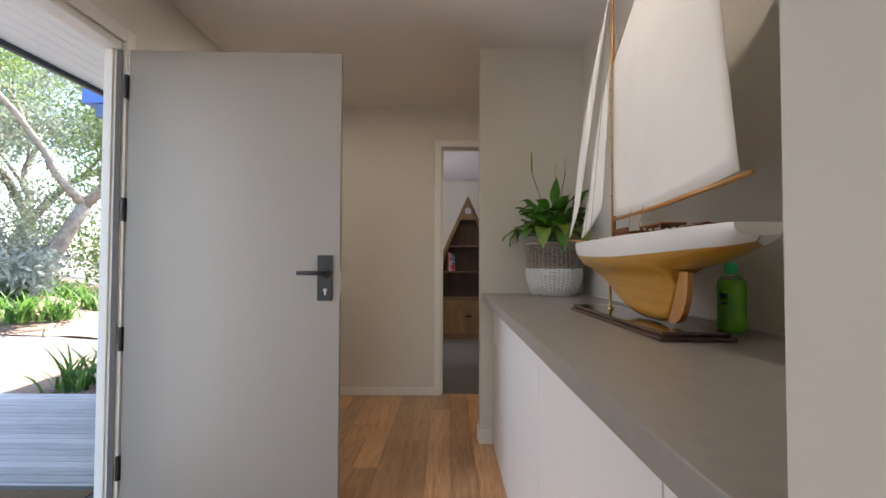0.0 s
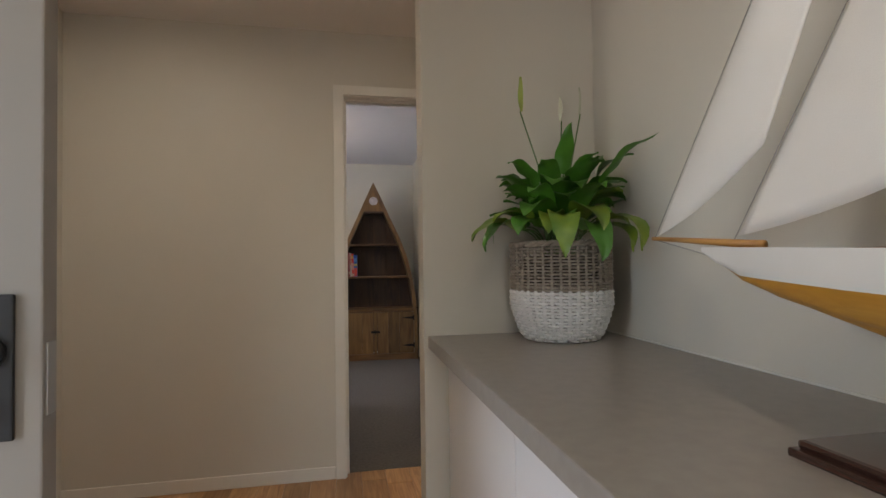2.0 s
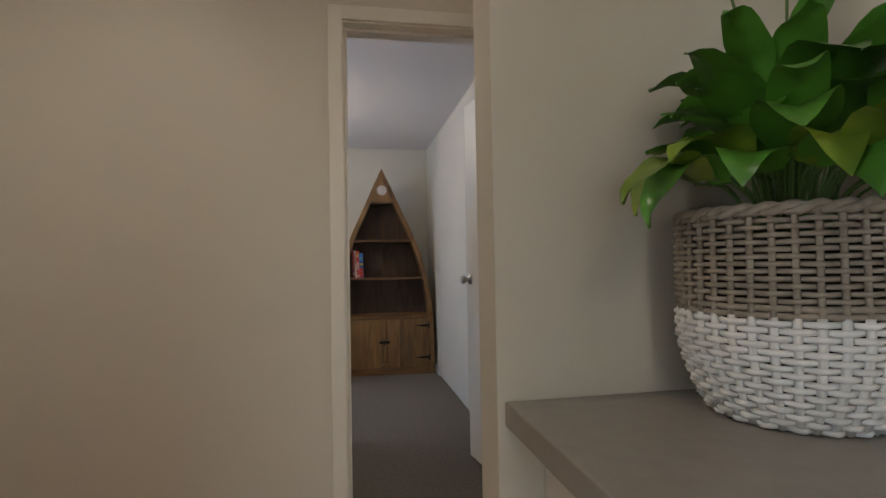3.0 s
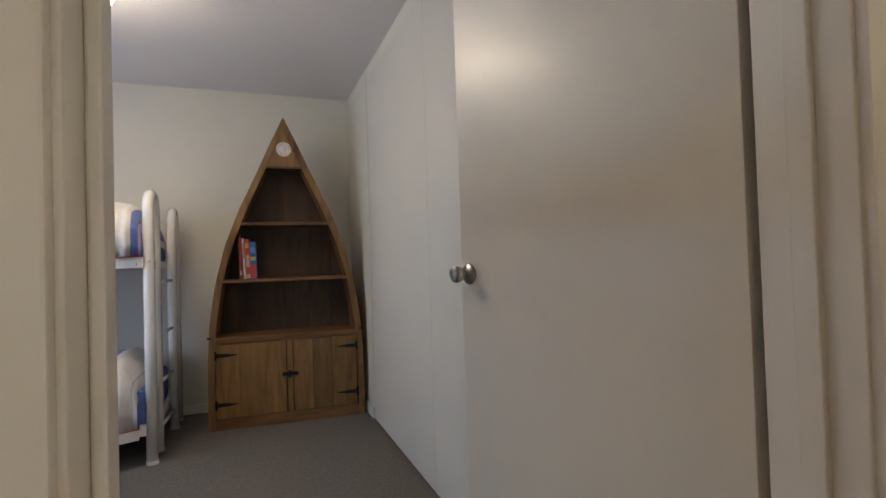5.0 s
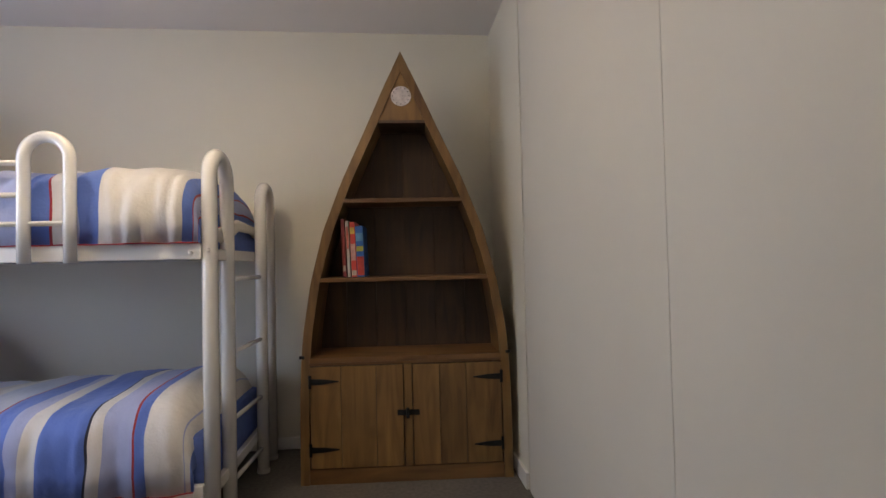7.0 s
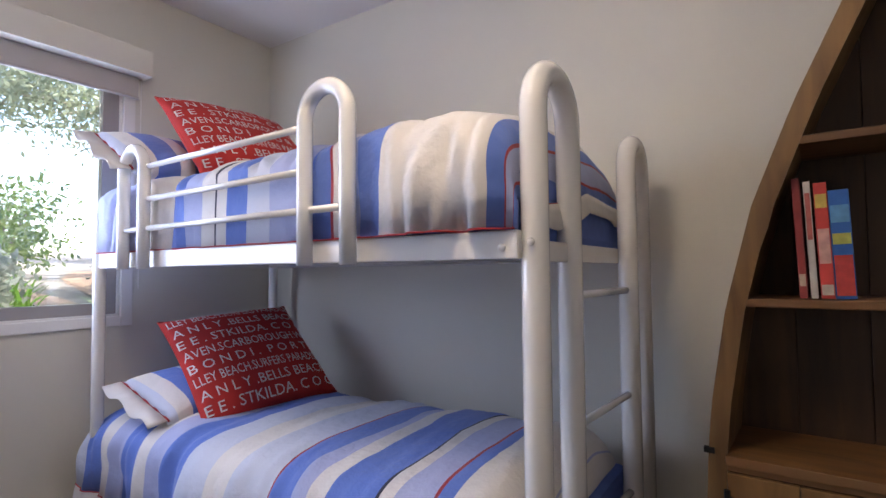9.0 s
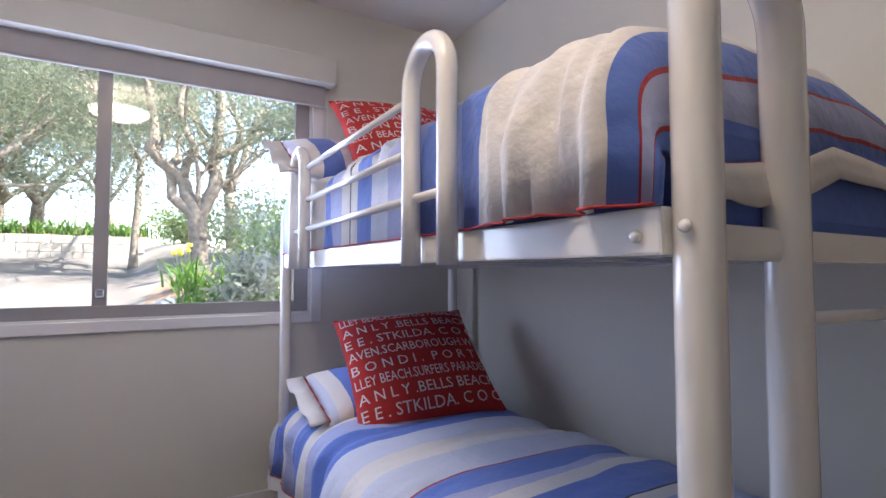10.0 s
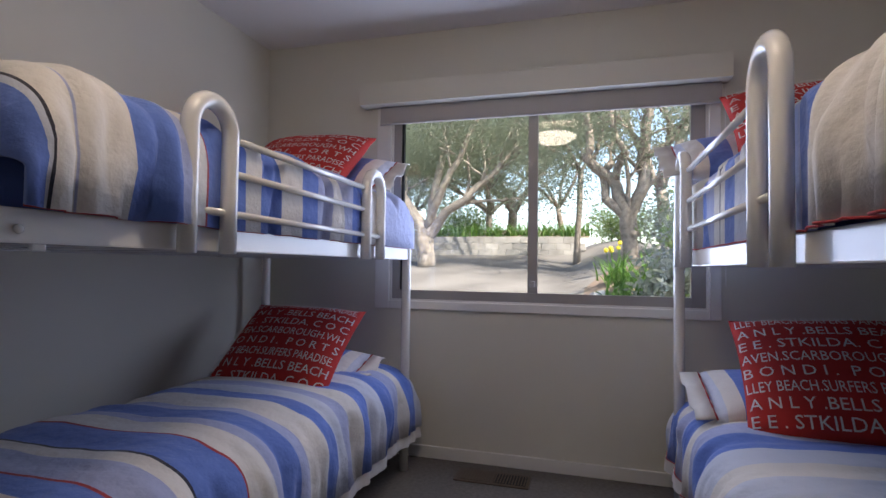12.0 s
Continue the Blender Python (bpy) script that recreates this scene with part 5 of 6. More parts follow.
            part("strap_hinge", tube([(hx, -0.003, z - 0.03), (hx, -0.003, z + 0.03)], 0.007, 8), IRON, door, "black iron strap hinge")
    part("latch", box(-0.045, -0.008, 0.315, 0.06, 0.004, 0.34, 0.003), IRON, b, "black iron latch")
    part("latch", tube([(0.004, -0.016, 0.305), (0.004, -0.016, 0.352)], 0.008, 8), IRON, b, "black iron latch")
    return b


bookcase()


def book(x, w, h, d, cols, lean, label):
    k = thing("book", label, "book", (0.318, 7.425, 0), -2.6, "books on the shelf")
    m = Matrix.Translation((x, 0.06, 0.976)) @ pose(0, 0, 0, 0, lean, 0)
    part("pages", turned(box(-w / 2 + 0.002, 0.004, 0.003, w / 2 - 0.002, d - 0.006, h - 0.003), m), mat("page_paper", (0.7, 0.66, 0.58), 0.9), k)
    cm = mat("book_cover", cols[0], 0.45, var=0.2, scale=30)
    part("cover", turned(box(-w / 2, 0.0, 0, -w / 2 + 0.002, d, h), m), cm, k)
    part("cover", turned(box(w / 2 - 0.002, 0.0, 0, w / 2, d, h), m), cm, k)
    part("spine", turned(box(-w / 2, -0.002, 0, w / 2, 0.003, h, 0.001), m), cm, k)
    for z0, z1, c in cols[1]:
        part("spine_print", turned(box(-w / 2 + 0.002, -0.0035, h * z0, w / 2 - 0.002, -0.001, h * z1), m), mat("book_print", c, 0.5, var=0.3, scale=50), k)


book(-0.29, 0.016, 0.285, 0.2, ((0.25, 0.03, 0.03), [(0.1, 0.2, (0.5, 0.4, 0.3))]), -2.0, "thin dark red book leaning on the shelf")
book(-0.269, 0.014, 0.275, 0.2, ((0.55, 0.5, 0.45), [(0.5, 0.9, (0.5, 0.12, 0.1))]), -2.0, "thin white and red book on the shelf")
book(-0.244, 0.026, 0.27, 0.2, ((0.55, 0.05, 0.04), [(0.03, 0.12, (0.6, 0.5, 0.4)), (0.78, 0.9, (0.6, 0.45, 0.1)), (0.3, 0.6, (0.6, 0.35, 0.3))]), -2.0, "red book with a yellow band on the shelf")
book(-0.211, 0.038, 0.25, 0.2, ((0.02, 0.12, 0.42), [(0.03, 0.40, (0.5, 0.05, 0.04)), (0.5, 0.6, (0.5, 0.5, 0.1)), (0.70, 0.86, (0.1, 0.3, 0.55))]), -2.0, "thick blue and red book on the shelf")

# ---------- things on the hall bench ----------
CZ = 0.896
HULLW = mat("white_hull_paint", (0.74, 0.72, 0.68), 0.35, var=0.04, scale=9)
HULLY = wood("honey_varnished_hull", (0.44, 0.20, 0.022), (0.58, 0.30, 0.045), 0.3, 1, 20, 6, coat=0.3)
SPAR = wood("varnished_spar", (0.38, 0.18, 0.045), (0.56, 0.30, 0.09), 0.35, 1, 10, 8)
RUDD = wood("pale_varnished_rudder", (0.42, 0.19, 0.05), (0.55, 0.29, 0.10), 0.3, 2, 10, 8, coat=0.3)
MAHO = wood("dark_mahogany", (0.018, 0.008, 0.006), (0.07, 0.028, 0.02), 0.18, 1, 14, 8, coat=0.5)
CABIN = wood("small_mahogany", (0.16, 0.06, 0.02), (0.30, 0.13, 0.05), 0.4, 1, 12, 12)
SAIL = mat("white_sailcloth", (0.76, 0.73, 0.68), 0.85, var=0.05, scale=5, bump=0.25, bscale=500)
RIG = mat("grey_rigging", (0.35, 0.33, 0.30), 0.7)
BX = 0.582


def boat():
    t = thing("model_yacht", "model sailing yacht with a white and honey-varnished hull on a stand", "model boat")
    # stations from bow to stern: y, deck height, keel height, half beam, colour line
    ST = [(2.213, 1.160, 1.152, 0.003), (2.165, 1.159, 1.128, 0.014), (2.10, 1.157, 1.104, 0.030), (2.03, 1.155, 1.082, 0.046), (1.90, 1.151, 1.043, 0.070), (1.786, 1.148, 1.012, 0.088), (1.70, 1.146, 0.980, 0.098), (1.643, 1.145, 0.957, 0.103), (1.57, 1.144, 0.937, 0.108), (1.50, 1.143, 0.926, 0.110), (1.42, 1.143, 0.921, 0.111), (1.35, 1.143, 0.921, 0.110), (1.285, 1.143, 0.929, 0.107), (1.262, 1.143, 0.968, 0.105), (1.24, 1.143, 1.012, 0.103), (1.222, 1.143, 1.054, 0.101), (1.17, 1.143, 1.060, 0.095), (1.10, 1.144, 1.069, 0.085), (1.03, 1.144, 1.083, 0.073), (0.96, 1.144, 1.100, 0.061), (0.925, 1.144, 1.110, 0.054), (0.912, 1.144, 1.120, 0.047)]
    def loop(y, zd, zk, hb, lo, hi, n):
        """Cross-section from the keel up to the deck on one side; fin below, round bilge above."""
        pts = []
        zb = max(zk, 1.045 + abs(y - 1.45) * 0.045)
        for i in range(n + 1):
            z = zk + (zd - zk) * i / n
            if z <= zb:
                w = 0.009 + 0.034 * ((z - zk) / max(1e-3, zb - zk)) ** 2.2
                w = min(w, hb)
            else:
                k = (z - zb) / max(1e-3, zd - zb)
                w = min(hb, 0.043 if zb > zk + 0.02 else 0.02) + (hb - min(hb, 0.043 if zb > zk + 0.02 else 0.02)) * (1 - (1 - k) ** 2.6) ** 0.62
            pts.append((w if i else 0.0, z))
        return pts
    N = 26
    def split(y):
        return 1.090 + 0.022 * ((y - 1.4) / 0.75) ** 2 + (0.006 if y > 1.4 else 0.012) * abs(y - 1.4)
    for which in ("bottom", "topside"):
        bm = bmesh.new()
        for sg in (-1, 1):
            rows = []
            for y, zd, zk, hb in ST:
                prof = loop(y, zd, zk, hb, 0, 1, N)
                zs = min(max(split(y), zk), zd)
                def w_at(z):
                    for (w0, z0), (w1, z1) in zip(prof, prof[1:]):
                        if z <= z1 + 1e-9:
                            return w0 + (w1 - w0) * (z - z0) / max(1e-6, z1 - z0)
                    return prof[-1][0]
                a, b = (zk, zs) if which == "bottom" else (zs, zd)
                n = 14 if which == "bottom" else 6
                off = 0.0 if which == "bottom" else 0.0012
                rows.append([bm.verts.new((BX + sg * (w_at(a + (b - a) * i / n) + off), y, a + (b - a) * i / n)) for i in range(n + 1)])
            for r0, r1 in zip(rows, rows[1:]):
                for i in range(len(r0) - 1):
                    bm.faces.new((r0[i], r0[i + 1], r1[i + 1], r1[i]))
        bmesh.ops.remove_doubles(bm, verts=bm.verts, dist=0.0002)
        bmesh.ops.recalc_face_normals(bm, faces=bm.faces)
        part("hull_bottom" if which == "bottom" else "hull_topside", bm, HULLY if which == "bottom" else HULLW, t, "honey varnished underwater hull with a fin keel" if which == "bottom" else "white painted topsides", True)
    bm = bmesh.new()
    L = [bm.verts.new((BX - hb, y, zd - 0.003)) for y, zd, zk, hb in ST]
    R = [bm.verts.new((BX + hb, y, zd - 0.003)) for y, zd, zk, hb in ST]
    for i in range(len(ST) - 1):
        bm.faces.new((L[i], L[i + 1], R[i + 1], R[i]))
    part("deck", bm, CABIN, t, "planked wooden deck")
    # rudder and transom
    bm = bmesh.new()
    rim = [(w + 0.001, z) for w, z in loop(*ST[-1], 0, 1, 16)]
    tb = bmesh.new()
    tb.faces.new([tb.verts.new((BX + w, 0.9116, z)) for w, z in rim] + [tb.verts.new((BX - w, 0.9116, z)) for w, z in rim[::-1]])
    part("transom", tb, HULLW, t)
    rp = [(1.281, 0.930), (1.258, 0.968), (1.236, 1.012), (1.220, 1.052)] + [(1.180 + 0.004 * math.cos(a), 1.046 + 0.006 * math.sin(a)) for a in (1.2, 2.2, 3.0)] + [(1.177, 1.03), (1.180, 1.005), (1.188, 0.980), (1.202, 0.955), (1.220, 0.937), (1.244, 0.927), (1.265, 0.926)]
    f = [bm.verts.new((BX - 0.007, y, z)) for y, z in rp]
    g = [bm.verts.new((BX + 0.007, y, z)) for y, z in rp]
    bm.faces.new(f)
    bm.faces.new(g[::-1])
    for j in range(len(rp)):
        bm.faces.new((f[j], f[(j + 1) % len(rp)], g[(j + 1) % len(rp)], g[j]))
    bmesh.ops.recalc_face_normals(bm, faces=bm.faces)
    part("rudder", bm, RUDD, t, "pale varnished rudder")
    # spars
    mast = part("mast", tube([(BX, 1.715, 1.10), (BX, 1.715, 1.7), (BX, 1.705, 2.30)], [0.0078, 0.0065, 0.0045], 10), SPAR, t, "", True)
    for z in (1.30, 1.40, 1.50, 1.58, 1.66):
        part("mast_hoop", tube([(BX + 0.011 * math.cos(a), 1.715 + 0.011 * math.sin(a), z) for a in [k * math.tau / 12 for k in range(12)]], 0.0012, 5, closed=True), BRASS, mast)
    part("boom", tube([(BX - 0.004, 1.702, 1.218), (BX - 0.02, 1.30, 1.217), (BX - 0.03, 0.885, 1.228)], [0.0048, 0.006, 0.0048], 10), SPAR, t, "", True)
    part("gaff", tube([(BX, 1.70, 1.745), (BX - 0.01, 1.08, 2.06)], [0.006, 0.005], 8), SPAR, t, "", True)
    part("bowsprit", tube([(BX, 2.08, 1.160), (BX, 2.36, 1.182)], [0.007, 0.004], 8), SPAR, t, "", True)
    part("bobstay", tube([(BX, 2.355, 1.180), (BX, 2.15, 1.135)], 0.0012, 5), RIG, t)
    # sails
    def sail(corners, belly, nm, nx=22, ny=22):
        a, b, c, d = [Vector(p) for p in corners]
        def f(u, v):
            p = (a * (1 - u) + b * u) * (1 - v) + (d * (1 - u) + c * u) * v
            p = p + Vector((-belly * math.sin(math.pi * u) * math.sin(math.pi * min(1, v * 0.95 + 0.03)) * 1.0, 0, -0.02 * math.sin(math.pi * u) * (1 - v) * (belly / 0.03)))
            return p
        o = part(nm, grid(nx, ny, f), SAIL, t, "", True)
        o.modifiers.new("thick", "SOLIDIFY").thickness = 0.0012
        return o
    main = sail([(BX - 0.006, 1.698, 1.230), (BX - 0.03, 0.925, 1.238), (BX - 0.012, 1.09, 2.05), (BX - 0.004, 1.698, 1.742)], 0.028, "mainsail")
    sail([(BX, 2.345, 1.186), (BX - 0.03, 2.045, 1.303), (BX - 0.004, 1.735, 1.99), (BX, 1.742, 2.01)], 0.022, "jib")
    sail([(BX, 2.13, 1.176), (BX - 0.03, 1.745, 1.262), (BX - 0.004, 1.722, 1.75), (BX, 1.728, 1.77)], 0.02, "staysail")
    for p, q in (((BX, 2.352, 1.184), (BX, 1.735, 2.02)), ((BX, 2.14, 1.17), (BX, 1.722, 1.78)), ((BX - 0.09, 1.68, 1.15), (BX, 1.712, 2.0)), ((BX + 0.09, 1.68, 1.15), (BX, 1.712, 2.0)), ((BX - 0.09, 1.75, 1.15), (BX, 1.715, 2.0)), ((BX - 0.02, 1.40, 1.23), (BX - 0.03, 1.41, 1.17)), ((BX - 0.02, 1.5, 1.228), (BX - 0.03, 1.49, 1.16))):
        part("stay", tube([p, q], 0.0009, 5), RIG, t)
    # deckhouses
    def house(y0, y1, w, h, nm, roof=0.012):
        z = 1.143
        o = part(nm, box(BX - w, y0, z, BX + w, y1, z + h, 0.002), CABIN, t, "small mahogany deckhouse")
        bm = bmesh.new()
        vs = [bm.verts.new(p) for p in ((BX - w - 0.004, y0 - 0.004, z + h), (BX - w - 0.004, y1 + 0.004, z + h), (BX + w + 0.004, y1 + 0.004, z + h), (BX + w + 0.004, y0 - 0.004, z + h), (BX, y0 - 0.004, z + h + roof), (BX, y1 + 0.004, z + h + roof))]
        for q in ((0, 1, 5, 4), (2, 3, 4, 5), (0, 4, 3), (1, 2, 5), (0, 3, 2, 1)):
            bm.faces.new([vs[i] for i in q])
        bmesh.ops.recalc_face_normals(bm, faces=bm.faces)
        part("roof", bm, CABIN, o)
        return o
    house(1.765, 1.865, 0.028, 0.008, "hatch", 0.010)
    house(1.905, 1.975, 0.022, 0.006, "hatch", 0.003)
    hs = house(1.46, 1.60, 0.040, 0.020, "skylight", 0.004)
    for i in range(9):
        part("rail_post", box(BX - 0.043, 1.468 + i * 0.0155, 1.163, BX - 0.038, 1.475 + i * 0.0155, 1.176), CABIN, hs)
    cw = part("wheelhouse", box(BX - 0.034, 1.262, 1.167, BX + 0.034, 1.40, 1.174, 0.003), CABIN, t, "small open wheelhouse")
    for y in (1.268, 1.31, 1.352, 1.394):
        for x in (-0.03, 0.03):
            part("pillar", box(BX + x - 0.003, y - 0.003, 1.143, BX + x + 0.003, y + 0.003, 1.168), CABIN, cw)
    part("coaming", box(BX - 0.034, 1.262, 1.142, BX + 0.034, 1.40, 1.150), CABIN, cw)
    house(1.10, 1.19, 0.032, 0.008, "hatch", 0.010)
    for y in (1.745, 1.735, 1.66, 1.64, 1.62, 1.24, 1.225, 1.06, 1.05):
        part("bollard", lathe([(0.004, 0), (0.004, 0.008), (0.006, 0.010), (0.006, 0.013), (0.001, 0.0135)], 10, at=(BX - 0.05, y, 1.143)), STEEL, t, "tiny metal deck fitting", True)
    # stand
    st = part("stand", box(0.497, 1.14, CZ, 0.668, 1.965, CZ + 0.011, 0.003), MAHO, t, "polished dark mahogany plinth")
    part("top_board", box(0.504, 1.147, CZ + 0.0105, 0.661, 1.958, CZ + 0.0225, 0.0055), MAHO, st)
    part("brass_post", lathe([(0.011, 0), (0.011, 0.004), (0.007, 0.010), (0.005, 0.014), (0.005, 0.092)], 16, at=(BX, 1.757, CZ + 0.022)), BRASS, t, "brass support post", True)
    return t


boat()


def basket():
    t = thing("wicker_pot", "wicker plant basket, white below and grey above", "basket", (0.632, 2.928, CZ), 0)
    WW = mat("white_painted_wicker", (0.78, 0.76, 0.74), 0.6, var=0.15, scale=40)
    WG = mat("grey_wicker", (0.36, 0.30, 0.24), 0.75, var=0.35, scale=60)
    def rad(z):
        k = z / 0.29
        return 0.100 + 0.051 * min(1, k * 2.7) ** 0.55 - 0.003 * max(0.0, k - 0.6)
    rows, stakes = 31, 38
    for nm, m, r0, r1 in (("white_weave", WW, 0, 16), ("grey_weave", WG, 16, rows)):
        bm = bmesh.new()
        for r in range(r0, r1):
            z = 0.006 + r * 0.0094
            if r in (16, 17):
                amp = 0.002
            else:
                amp = 0.0062
            pts = []
            n = stakes * 3
            for i in range(n):
                a = i * math.tau / n
                q = rad(z) + amp * math.cos(a * stakes / 2 + (r % 2) * math.pi)
                pts.append((q * math.cos(a), q * math.sin(a), z + 0.0012 * noise.noise((a * 3, r, 0))))
            tube(pts, 0.0046 if r < 18 else 0.0036, 5, bm, closed=True)
        part(nm, bm, m, t, "", True)
    for m, zs, r in ((WG, (0.155, 0.20, 0.245, 0.29), 0.0045), (WW, (0.004, 0.04, 0.08, 0.12, 0.155), 0.0058)):
        first = part("stake", tube([(rad(z) + 0.001, 0, z) for z in zs], r, 5), m, t, "", True)
        for i in range(1, stakes):
            ob = new("stake", first.data)
            ob.parent = t
            ob.matrix_basis = pose(0, 0, 0, 0, 0, i * 360 / stakes)
    bm = bmesh.new()
    for ph in (0, 1):
        tube([((rad(0.29) + 0.004 * math.cos(a * 17 + ph * math.pi)) * math.cos(a), (rad(0.29) + 0.004 * math.cos(a * 17 + ph * math.pi)) * math.sin(a), 0.293 + 0.005 * math.sin(a * 17 + ph * math.pi)) for a in [k * math.tau / 140 for k in range(140)]], 0.006, 6, bm, closed=True)
    part("braided_rim", bm, WG, t, "", True)
    part("liner", lathe([(0.095, 0.002), (0.128, 0.26), (0.124, 0.262), (0.002, 0.25)], 32), mat("dark_potting_soil", (0.03, 0.022, 0.016), 0.95, bump=0.8, bscale=80), t, "", True)
    return t


basket()


def lily():
    t = thing("peace_lily", "peace lily with glossy drooping leaves and pale flowers", "plant", (0.632, 2.928, CZ + 0.26))
    rnd = random.Random(11)
    G1 = mat("glossy_leaf_green", (0.085, 0.25, 0.03), 0.32, var=0.45, scale=14, rand=0.35)
    G2 = mat("yellow_edged_leaf_green", (0.22, 0.31, 0.03), 0.38, var=0.5, scale=10, col2=(0.05, 0.14, 0.02), rand=0.2)
    ST = mat("leaf_stalk_green", (0.09, 0.17, 0.04), 0.5)
    FL = mat("pale_spathe", (0.62, 0.62, 0.48), 0.6, var=0.15, scale=20)
    FG = mat("green_spathe", (0.30, 0.38, 0.07), 0.5, var=0.4, scale=12)
    def leaf(az, reach, rise, L, W, droop, m, twist):
        d = Vector((math.cos(az), math.sin(az), 0))
        side = Vector((-d.y, d.x, 0))
        base = d * rnd.uniform(0.01, 0.05)
        tip0 = base + d * reach + Vector((0, 0, rise))
        st = [base.lerp(tip0, k / 5) + Vector((0, 0, 0.03 * math.sin(math.pi * k / 5))) for k in range(6)]
        part("leaf_stalk", tube(st, 0.0022, 5), ST, t, "", True)
        n = 10
        ang = math.atan2(rise, reach) * 0.8 + 0.15
        p = tip0.copy()
        bm = bmesh.new()
        rows = []
        for i in range(n + 1):
            k = i / n
            w = W * (math.sin(math.pi * (0.06 + 0.94 * k) ** 0.8) ** 0.85) * (1 - 0.15 * k) if i < n else 0.0008
            a = ang - droop * k
            tw = twist * k
            s = (side * math.cos(tw) + Vector((0, 0, 1)) * math.sin(tw)).normalized()
            upn = (d * -math.sin(a) + Vector((0, 0, 1)) * math.cos(a))
            wave = 0.006 * math.sin(k * 11 + az * 5)
            rows.append([bm.verts.new(p + s * w * q + upn * (w * 0.28 * abs(q) + wave * abs(q))) for q in (-1, -0.5, 0, 0.5, 1)])
            p = p + (d * math.cos(a) + Vector((0, 0, 1)) * math.sin(a)) * (L / n)
        for a_, b_ in zip(rows, rows[1:]):
            for j in range(4):
                bm.faces.new((a_[j], a_[j + 1], b_[j + 1], b_[j]))
        o = part("leaf", bm, m, t, "", True)
        return o
    for i in range(50):
        az = i * 2.39996 + rnd.uniform(-0.2, 0.2)
        k = i / 62
        lo = k > 0.55
        reach = rnd.uniform(0.02, 0.06) + 0.07 * k
        rise = rnd.uniform(0.09, 0.21) * (1 - 0.62 * k) + 0.02
        if math.sin(az) > 0.45:
            reach *= 0.7
        if math.cos(az) > 0.2:
            reach *= 0.75
        hang = i >= 41
        if hang:
            az = 2.8 + (i - 41) * 0.33 + rnd.uniform(-0.2, 0.2)
            reach, rise = rnd.uniform(0.085, 0.115), rnd.uniform(0.06, 0.10)
        if math.sin(az) > 0.3:
            reach *= 0.6
        yel = (lo and rnd.random() < 0.42) or (hang and i % 3 == 0)
        leaf(az, reach, rise, rnd.uniform(0.13, 0.19) * (0.9 if math.cos(az) > 0.4 else 1), rnd.uniform(0.034, 0.052), (rnd.uniform(1.0, 1.7) + 0.6 * k) if not hang else rnd.uniform(2.2, 2.9), G2 if yel else G1, rnd.uniform(-0.5, 0.5))
    # a few long leaves that stand clear of the rest
    for az, reach, rise, L, W, droop, m in ((-0.95, 0.13, 0.21, 0.21, 0.026, 0.75, G1), (-1.6, 0.02, 0.25, 0.16, 0.03, 0.5, G1), (-0.5, 0.06, 0.22, 0.15, 0.036, 1.3, G1), (3.7, 0.11, 0.20, 0.15, 0.028, 1.2, G1), (-1.95, 0.135, 0.085, 0.22, 0.046, 2.7, G2), (-1.6, 0.14, 0.07, 0.19, 0.04, 2.8, G1), (-1.2, 0.135, 0.085, 0.21, 0.044, 2.5, G2), (-1.75, 0.07, 0.15, 0.18, 0.05, 2.0, G1), (-2.3, 0.11, 0.10, 0.20, 0.05, 1.6, G1), (-0.15, 0.09, 0.12, 0.17, 0.035, 1.2, G1), (3.3, 0.13, 0.08, 0.17, 0.034, 1.9, G2)):
        leaf(az, reach, rise, L, W, droop, m, rnd.uniform(-0.3, 0.3))
    for az, r, z, m, L in ((3.25, 0.13, 0.505, FG, 0.11), (-0.5, 0.07, 0.50, FL, 0.085), (0.2, 0.015, 0.485, FL, 0.08)):
        d = Vector((math.cos(az), math.sin(az), 0))
        top = d * r + Vector((0, 0, z - 0.06))
        part("flower_stalk", tube([d * 0.01, d * (r * 0.4) + Vector((0, 0, z * 0.45)), top], 0.0022, 6), ST, t, "", True)
        bm = bmesh.new()
        rows = []
        for i in range(9):
            k = i / 8
            w = (0.019 if m is FG else 0.012) * math.sin(math.pi * (0.05 + 0.93 * k)) ** 0.8
            p = top + Vector((0, 0, L * k)) + d * (0.004 * math.sin(k * 3))
            sd = Vector((-d.y, d.x, 0))
            rows.append([bm.verts.new(p + sd * w * q - d * 0.006 * abs(q)) for q in (-1, 0, 1)])
        for a_, b_ in zip(rows, rows[1:]):
            for j in range(2):
                bm.faces.new((a_[j], a_[j + 1], b_[j + 1], b_[j]))
        part("flower", bm, m, t, "pale narrow flower spathe", True)
    return t


lily()


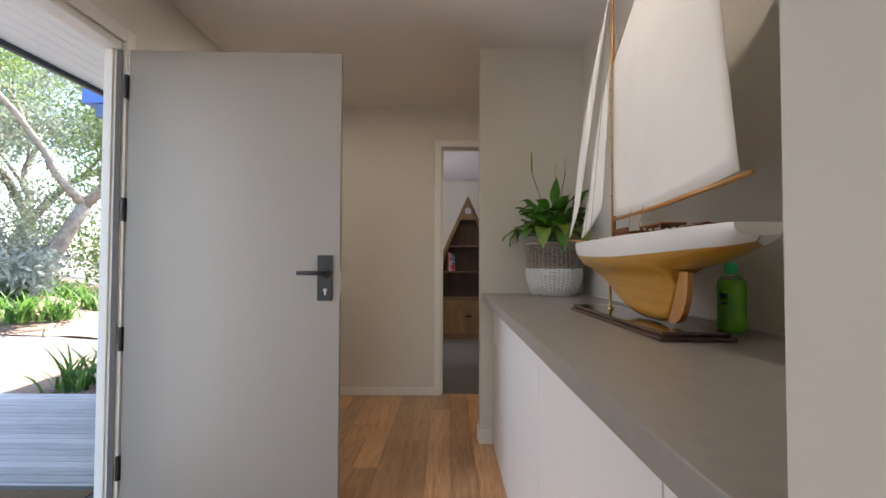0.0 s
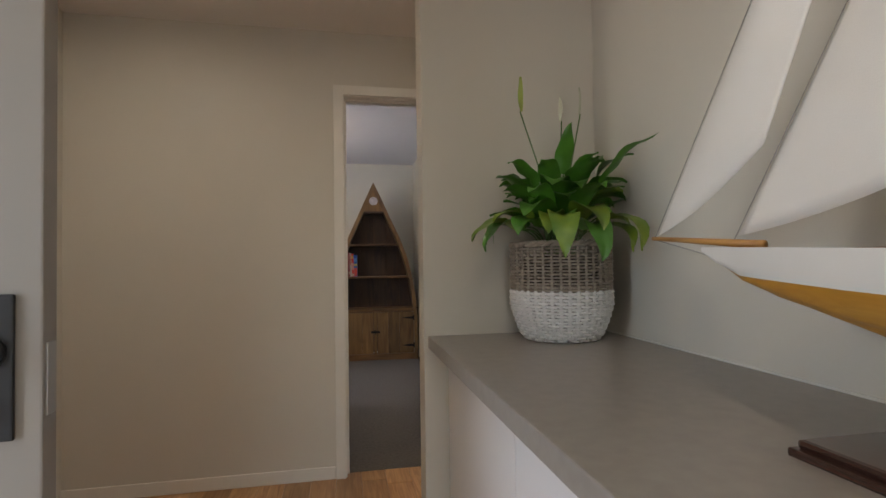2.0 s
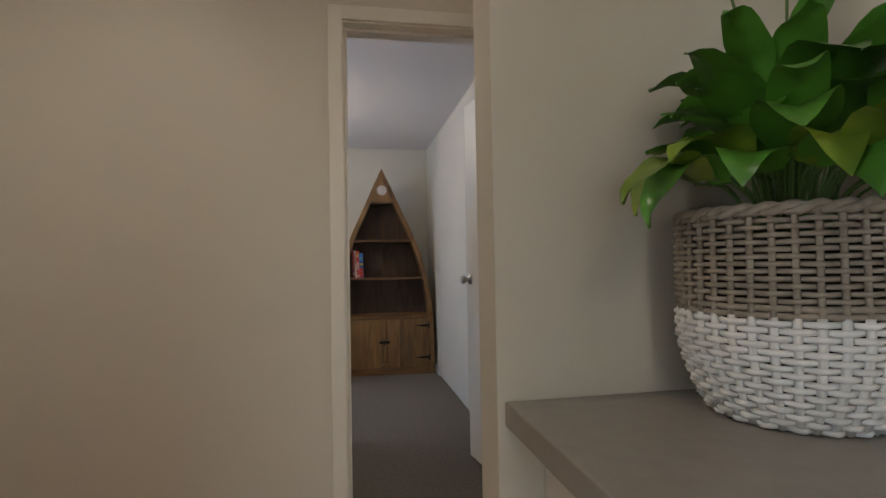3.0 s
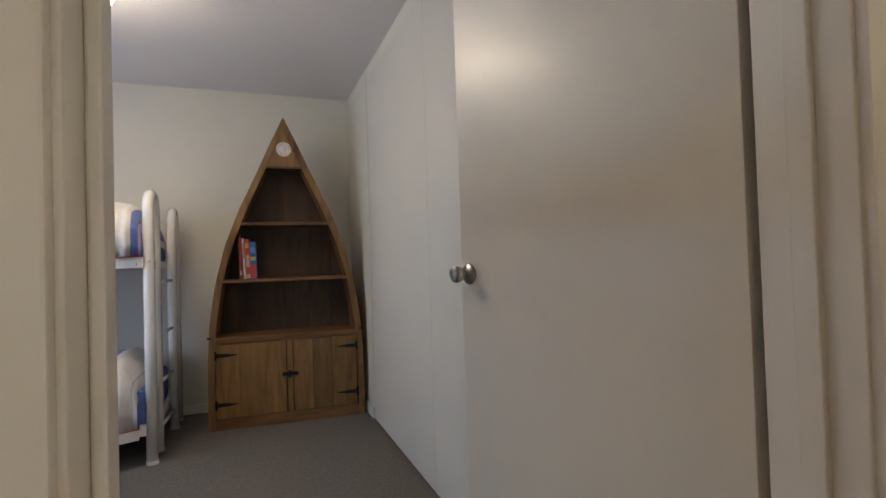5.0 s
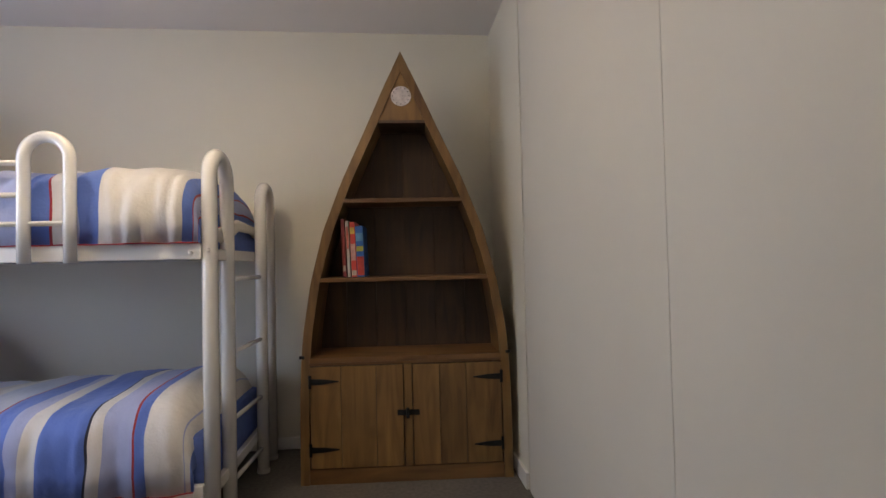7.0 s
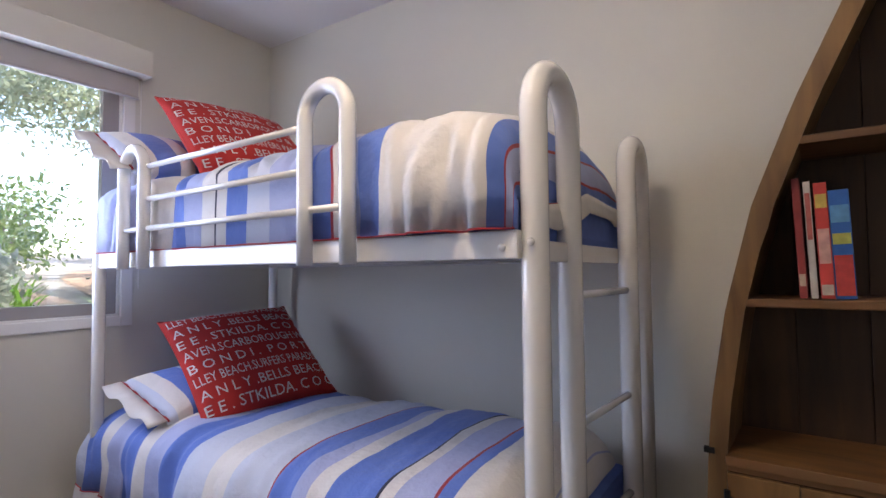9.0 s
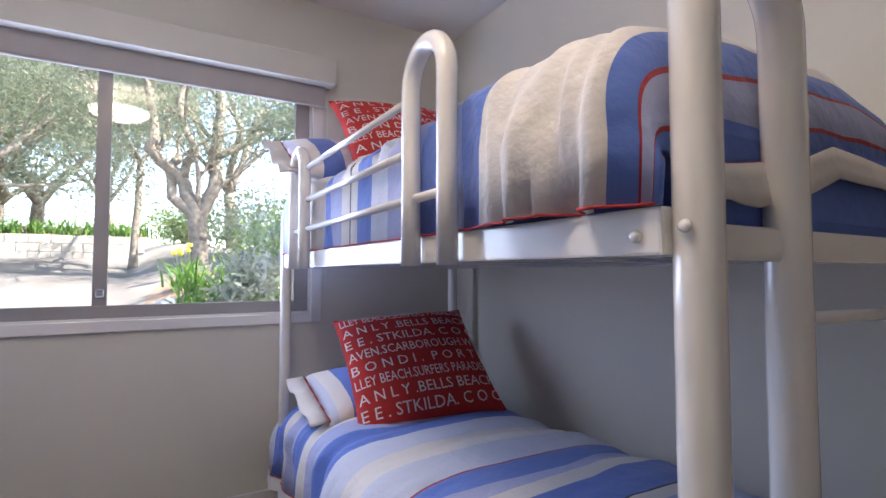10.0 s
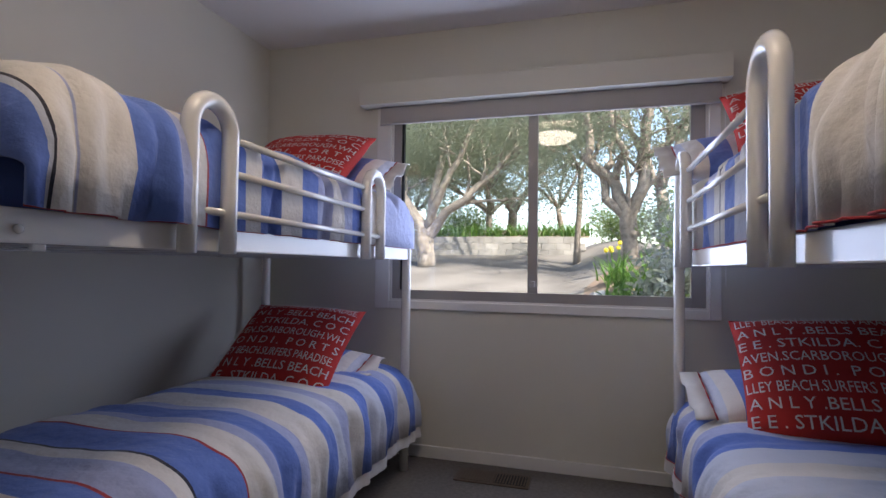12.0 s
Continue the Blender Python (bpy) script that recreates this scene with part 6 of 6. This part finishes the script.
def bottle():
    t = thing("soap_bottle", "clear green washing-up liquid bottle with a green cap", "bottle", (0.752, 1.318, CZ), 0)
    P = [(0.036, 0.0), (0.044, 0.006), (0.047, 0.03), (0.046, 0.08), (0.049, 0.112), (0.045, 0.132), (0.028, 0.146), (0.014, 0.151)]
    part("body", lathe(P, 28, sx=0.62, sy=1.0), glass("green_clear_plastic", (0.93, 1.0, 0.86), 0.05, 1.2), t, "", True)
    part("liquid", lathe([(r * 0.93, max(0.003, z)) for r, z in P[:6]], 28, sx=0.60, sy=1.0), mat("green_soap", (0.25, 0.72, 0.05), 0.2, var=0.3, scale=20), t, "bright green soap", True)
    part("cap", lathe([(0.0155, 0.148), (0.0165, 0.150), (0.0165, 0.170), (0.012, 0.176), (0.006, 0.178)], 20), mat("green_cap_plastic", (0.02, 0.55, 0.16), 0.35), t, "bright green cap", True)
    part("label", box(-0.0275, -0.03, 0.085, -0.0255, 0.0, 0.10), mat("dark_print", (0.02, 0.12, 0.04), 0.5), t, "small dark printed mark")
    part("label", box(-0.0275, -0.03, 0.072, -0.0255, -0.006, 0.078), mat("dark_print_line", (0.02, 0.12, 0.04), 0.5), t, "small dark printed line")


bottle()

# floor register under the window
reg = thing("floor_vent", "brown metal floor register in the carpet", "vent")
VM = mat("brown_vent_metal", (0.11, 0.075, 0.05), 0.5, 0.4, var=0.2, scale=30)
part("frame", box(-2.425, 5.945, 0.0, -2.272, 6.315, 0.006, 0.002), VM, reg)
# solid dark sheet in place of the shade between the open slats
part("well", box(-2.405, 6.14, 0.0055, -2.292, 6.298, 0.0068), IRON, reg, "dark plate drawn as the shade in the open slots")
for i in range(11):
    part("slat", box(-2.405, 6.142 + i * 0.0145, 0.006, -2.292, 6.148 + i * 0.0145, 0.009), VM, reg)
for i in range(11):
    part("slat", box(-2.405, 5.962 + i * 0.0155, 0.006, -2.292, 5.974 + i * 0.0155, 0.008), VM, reg)

# ---------- hall floor boards ----------
boards = thing("floor_boards", "honey-coloured polished hardwood floor boards", "floor boards")
boards["kind"] = "structure"
rb = random.Random(4)
fm = {}
x = HX + 0.002
while x < 1.88:
    y = -3.1 + rb.uniform(-1.2, 0.0)
    while y < 4.27:
        L = rb.choice((0.9, 1.3, 1.8, 2.2))
        a, b = max(y, -3.1), min(y + L, 4.272)
        if b - a > 0.05:
            k = round(b - a, 3)
            if k not in fm:
                ob = part("board", box(0, 0, -0.022, 0.128, k - 0.0015, 0.0, 0.0012), OAK, boards)
                fm[k] = ob.data
            else:
                ob = new("board", fm[k])
                ob.parent = boards
            ob.matrix_basis = pose(x, a, 0)
        y += L
    x += 0.1295
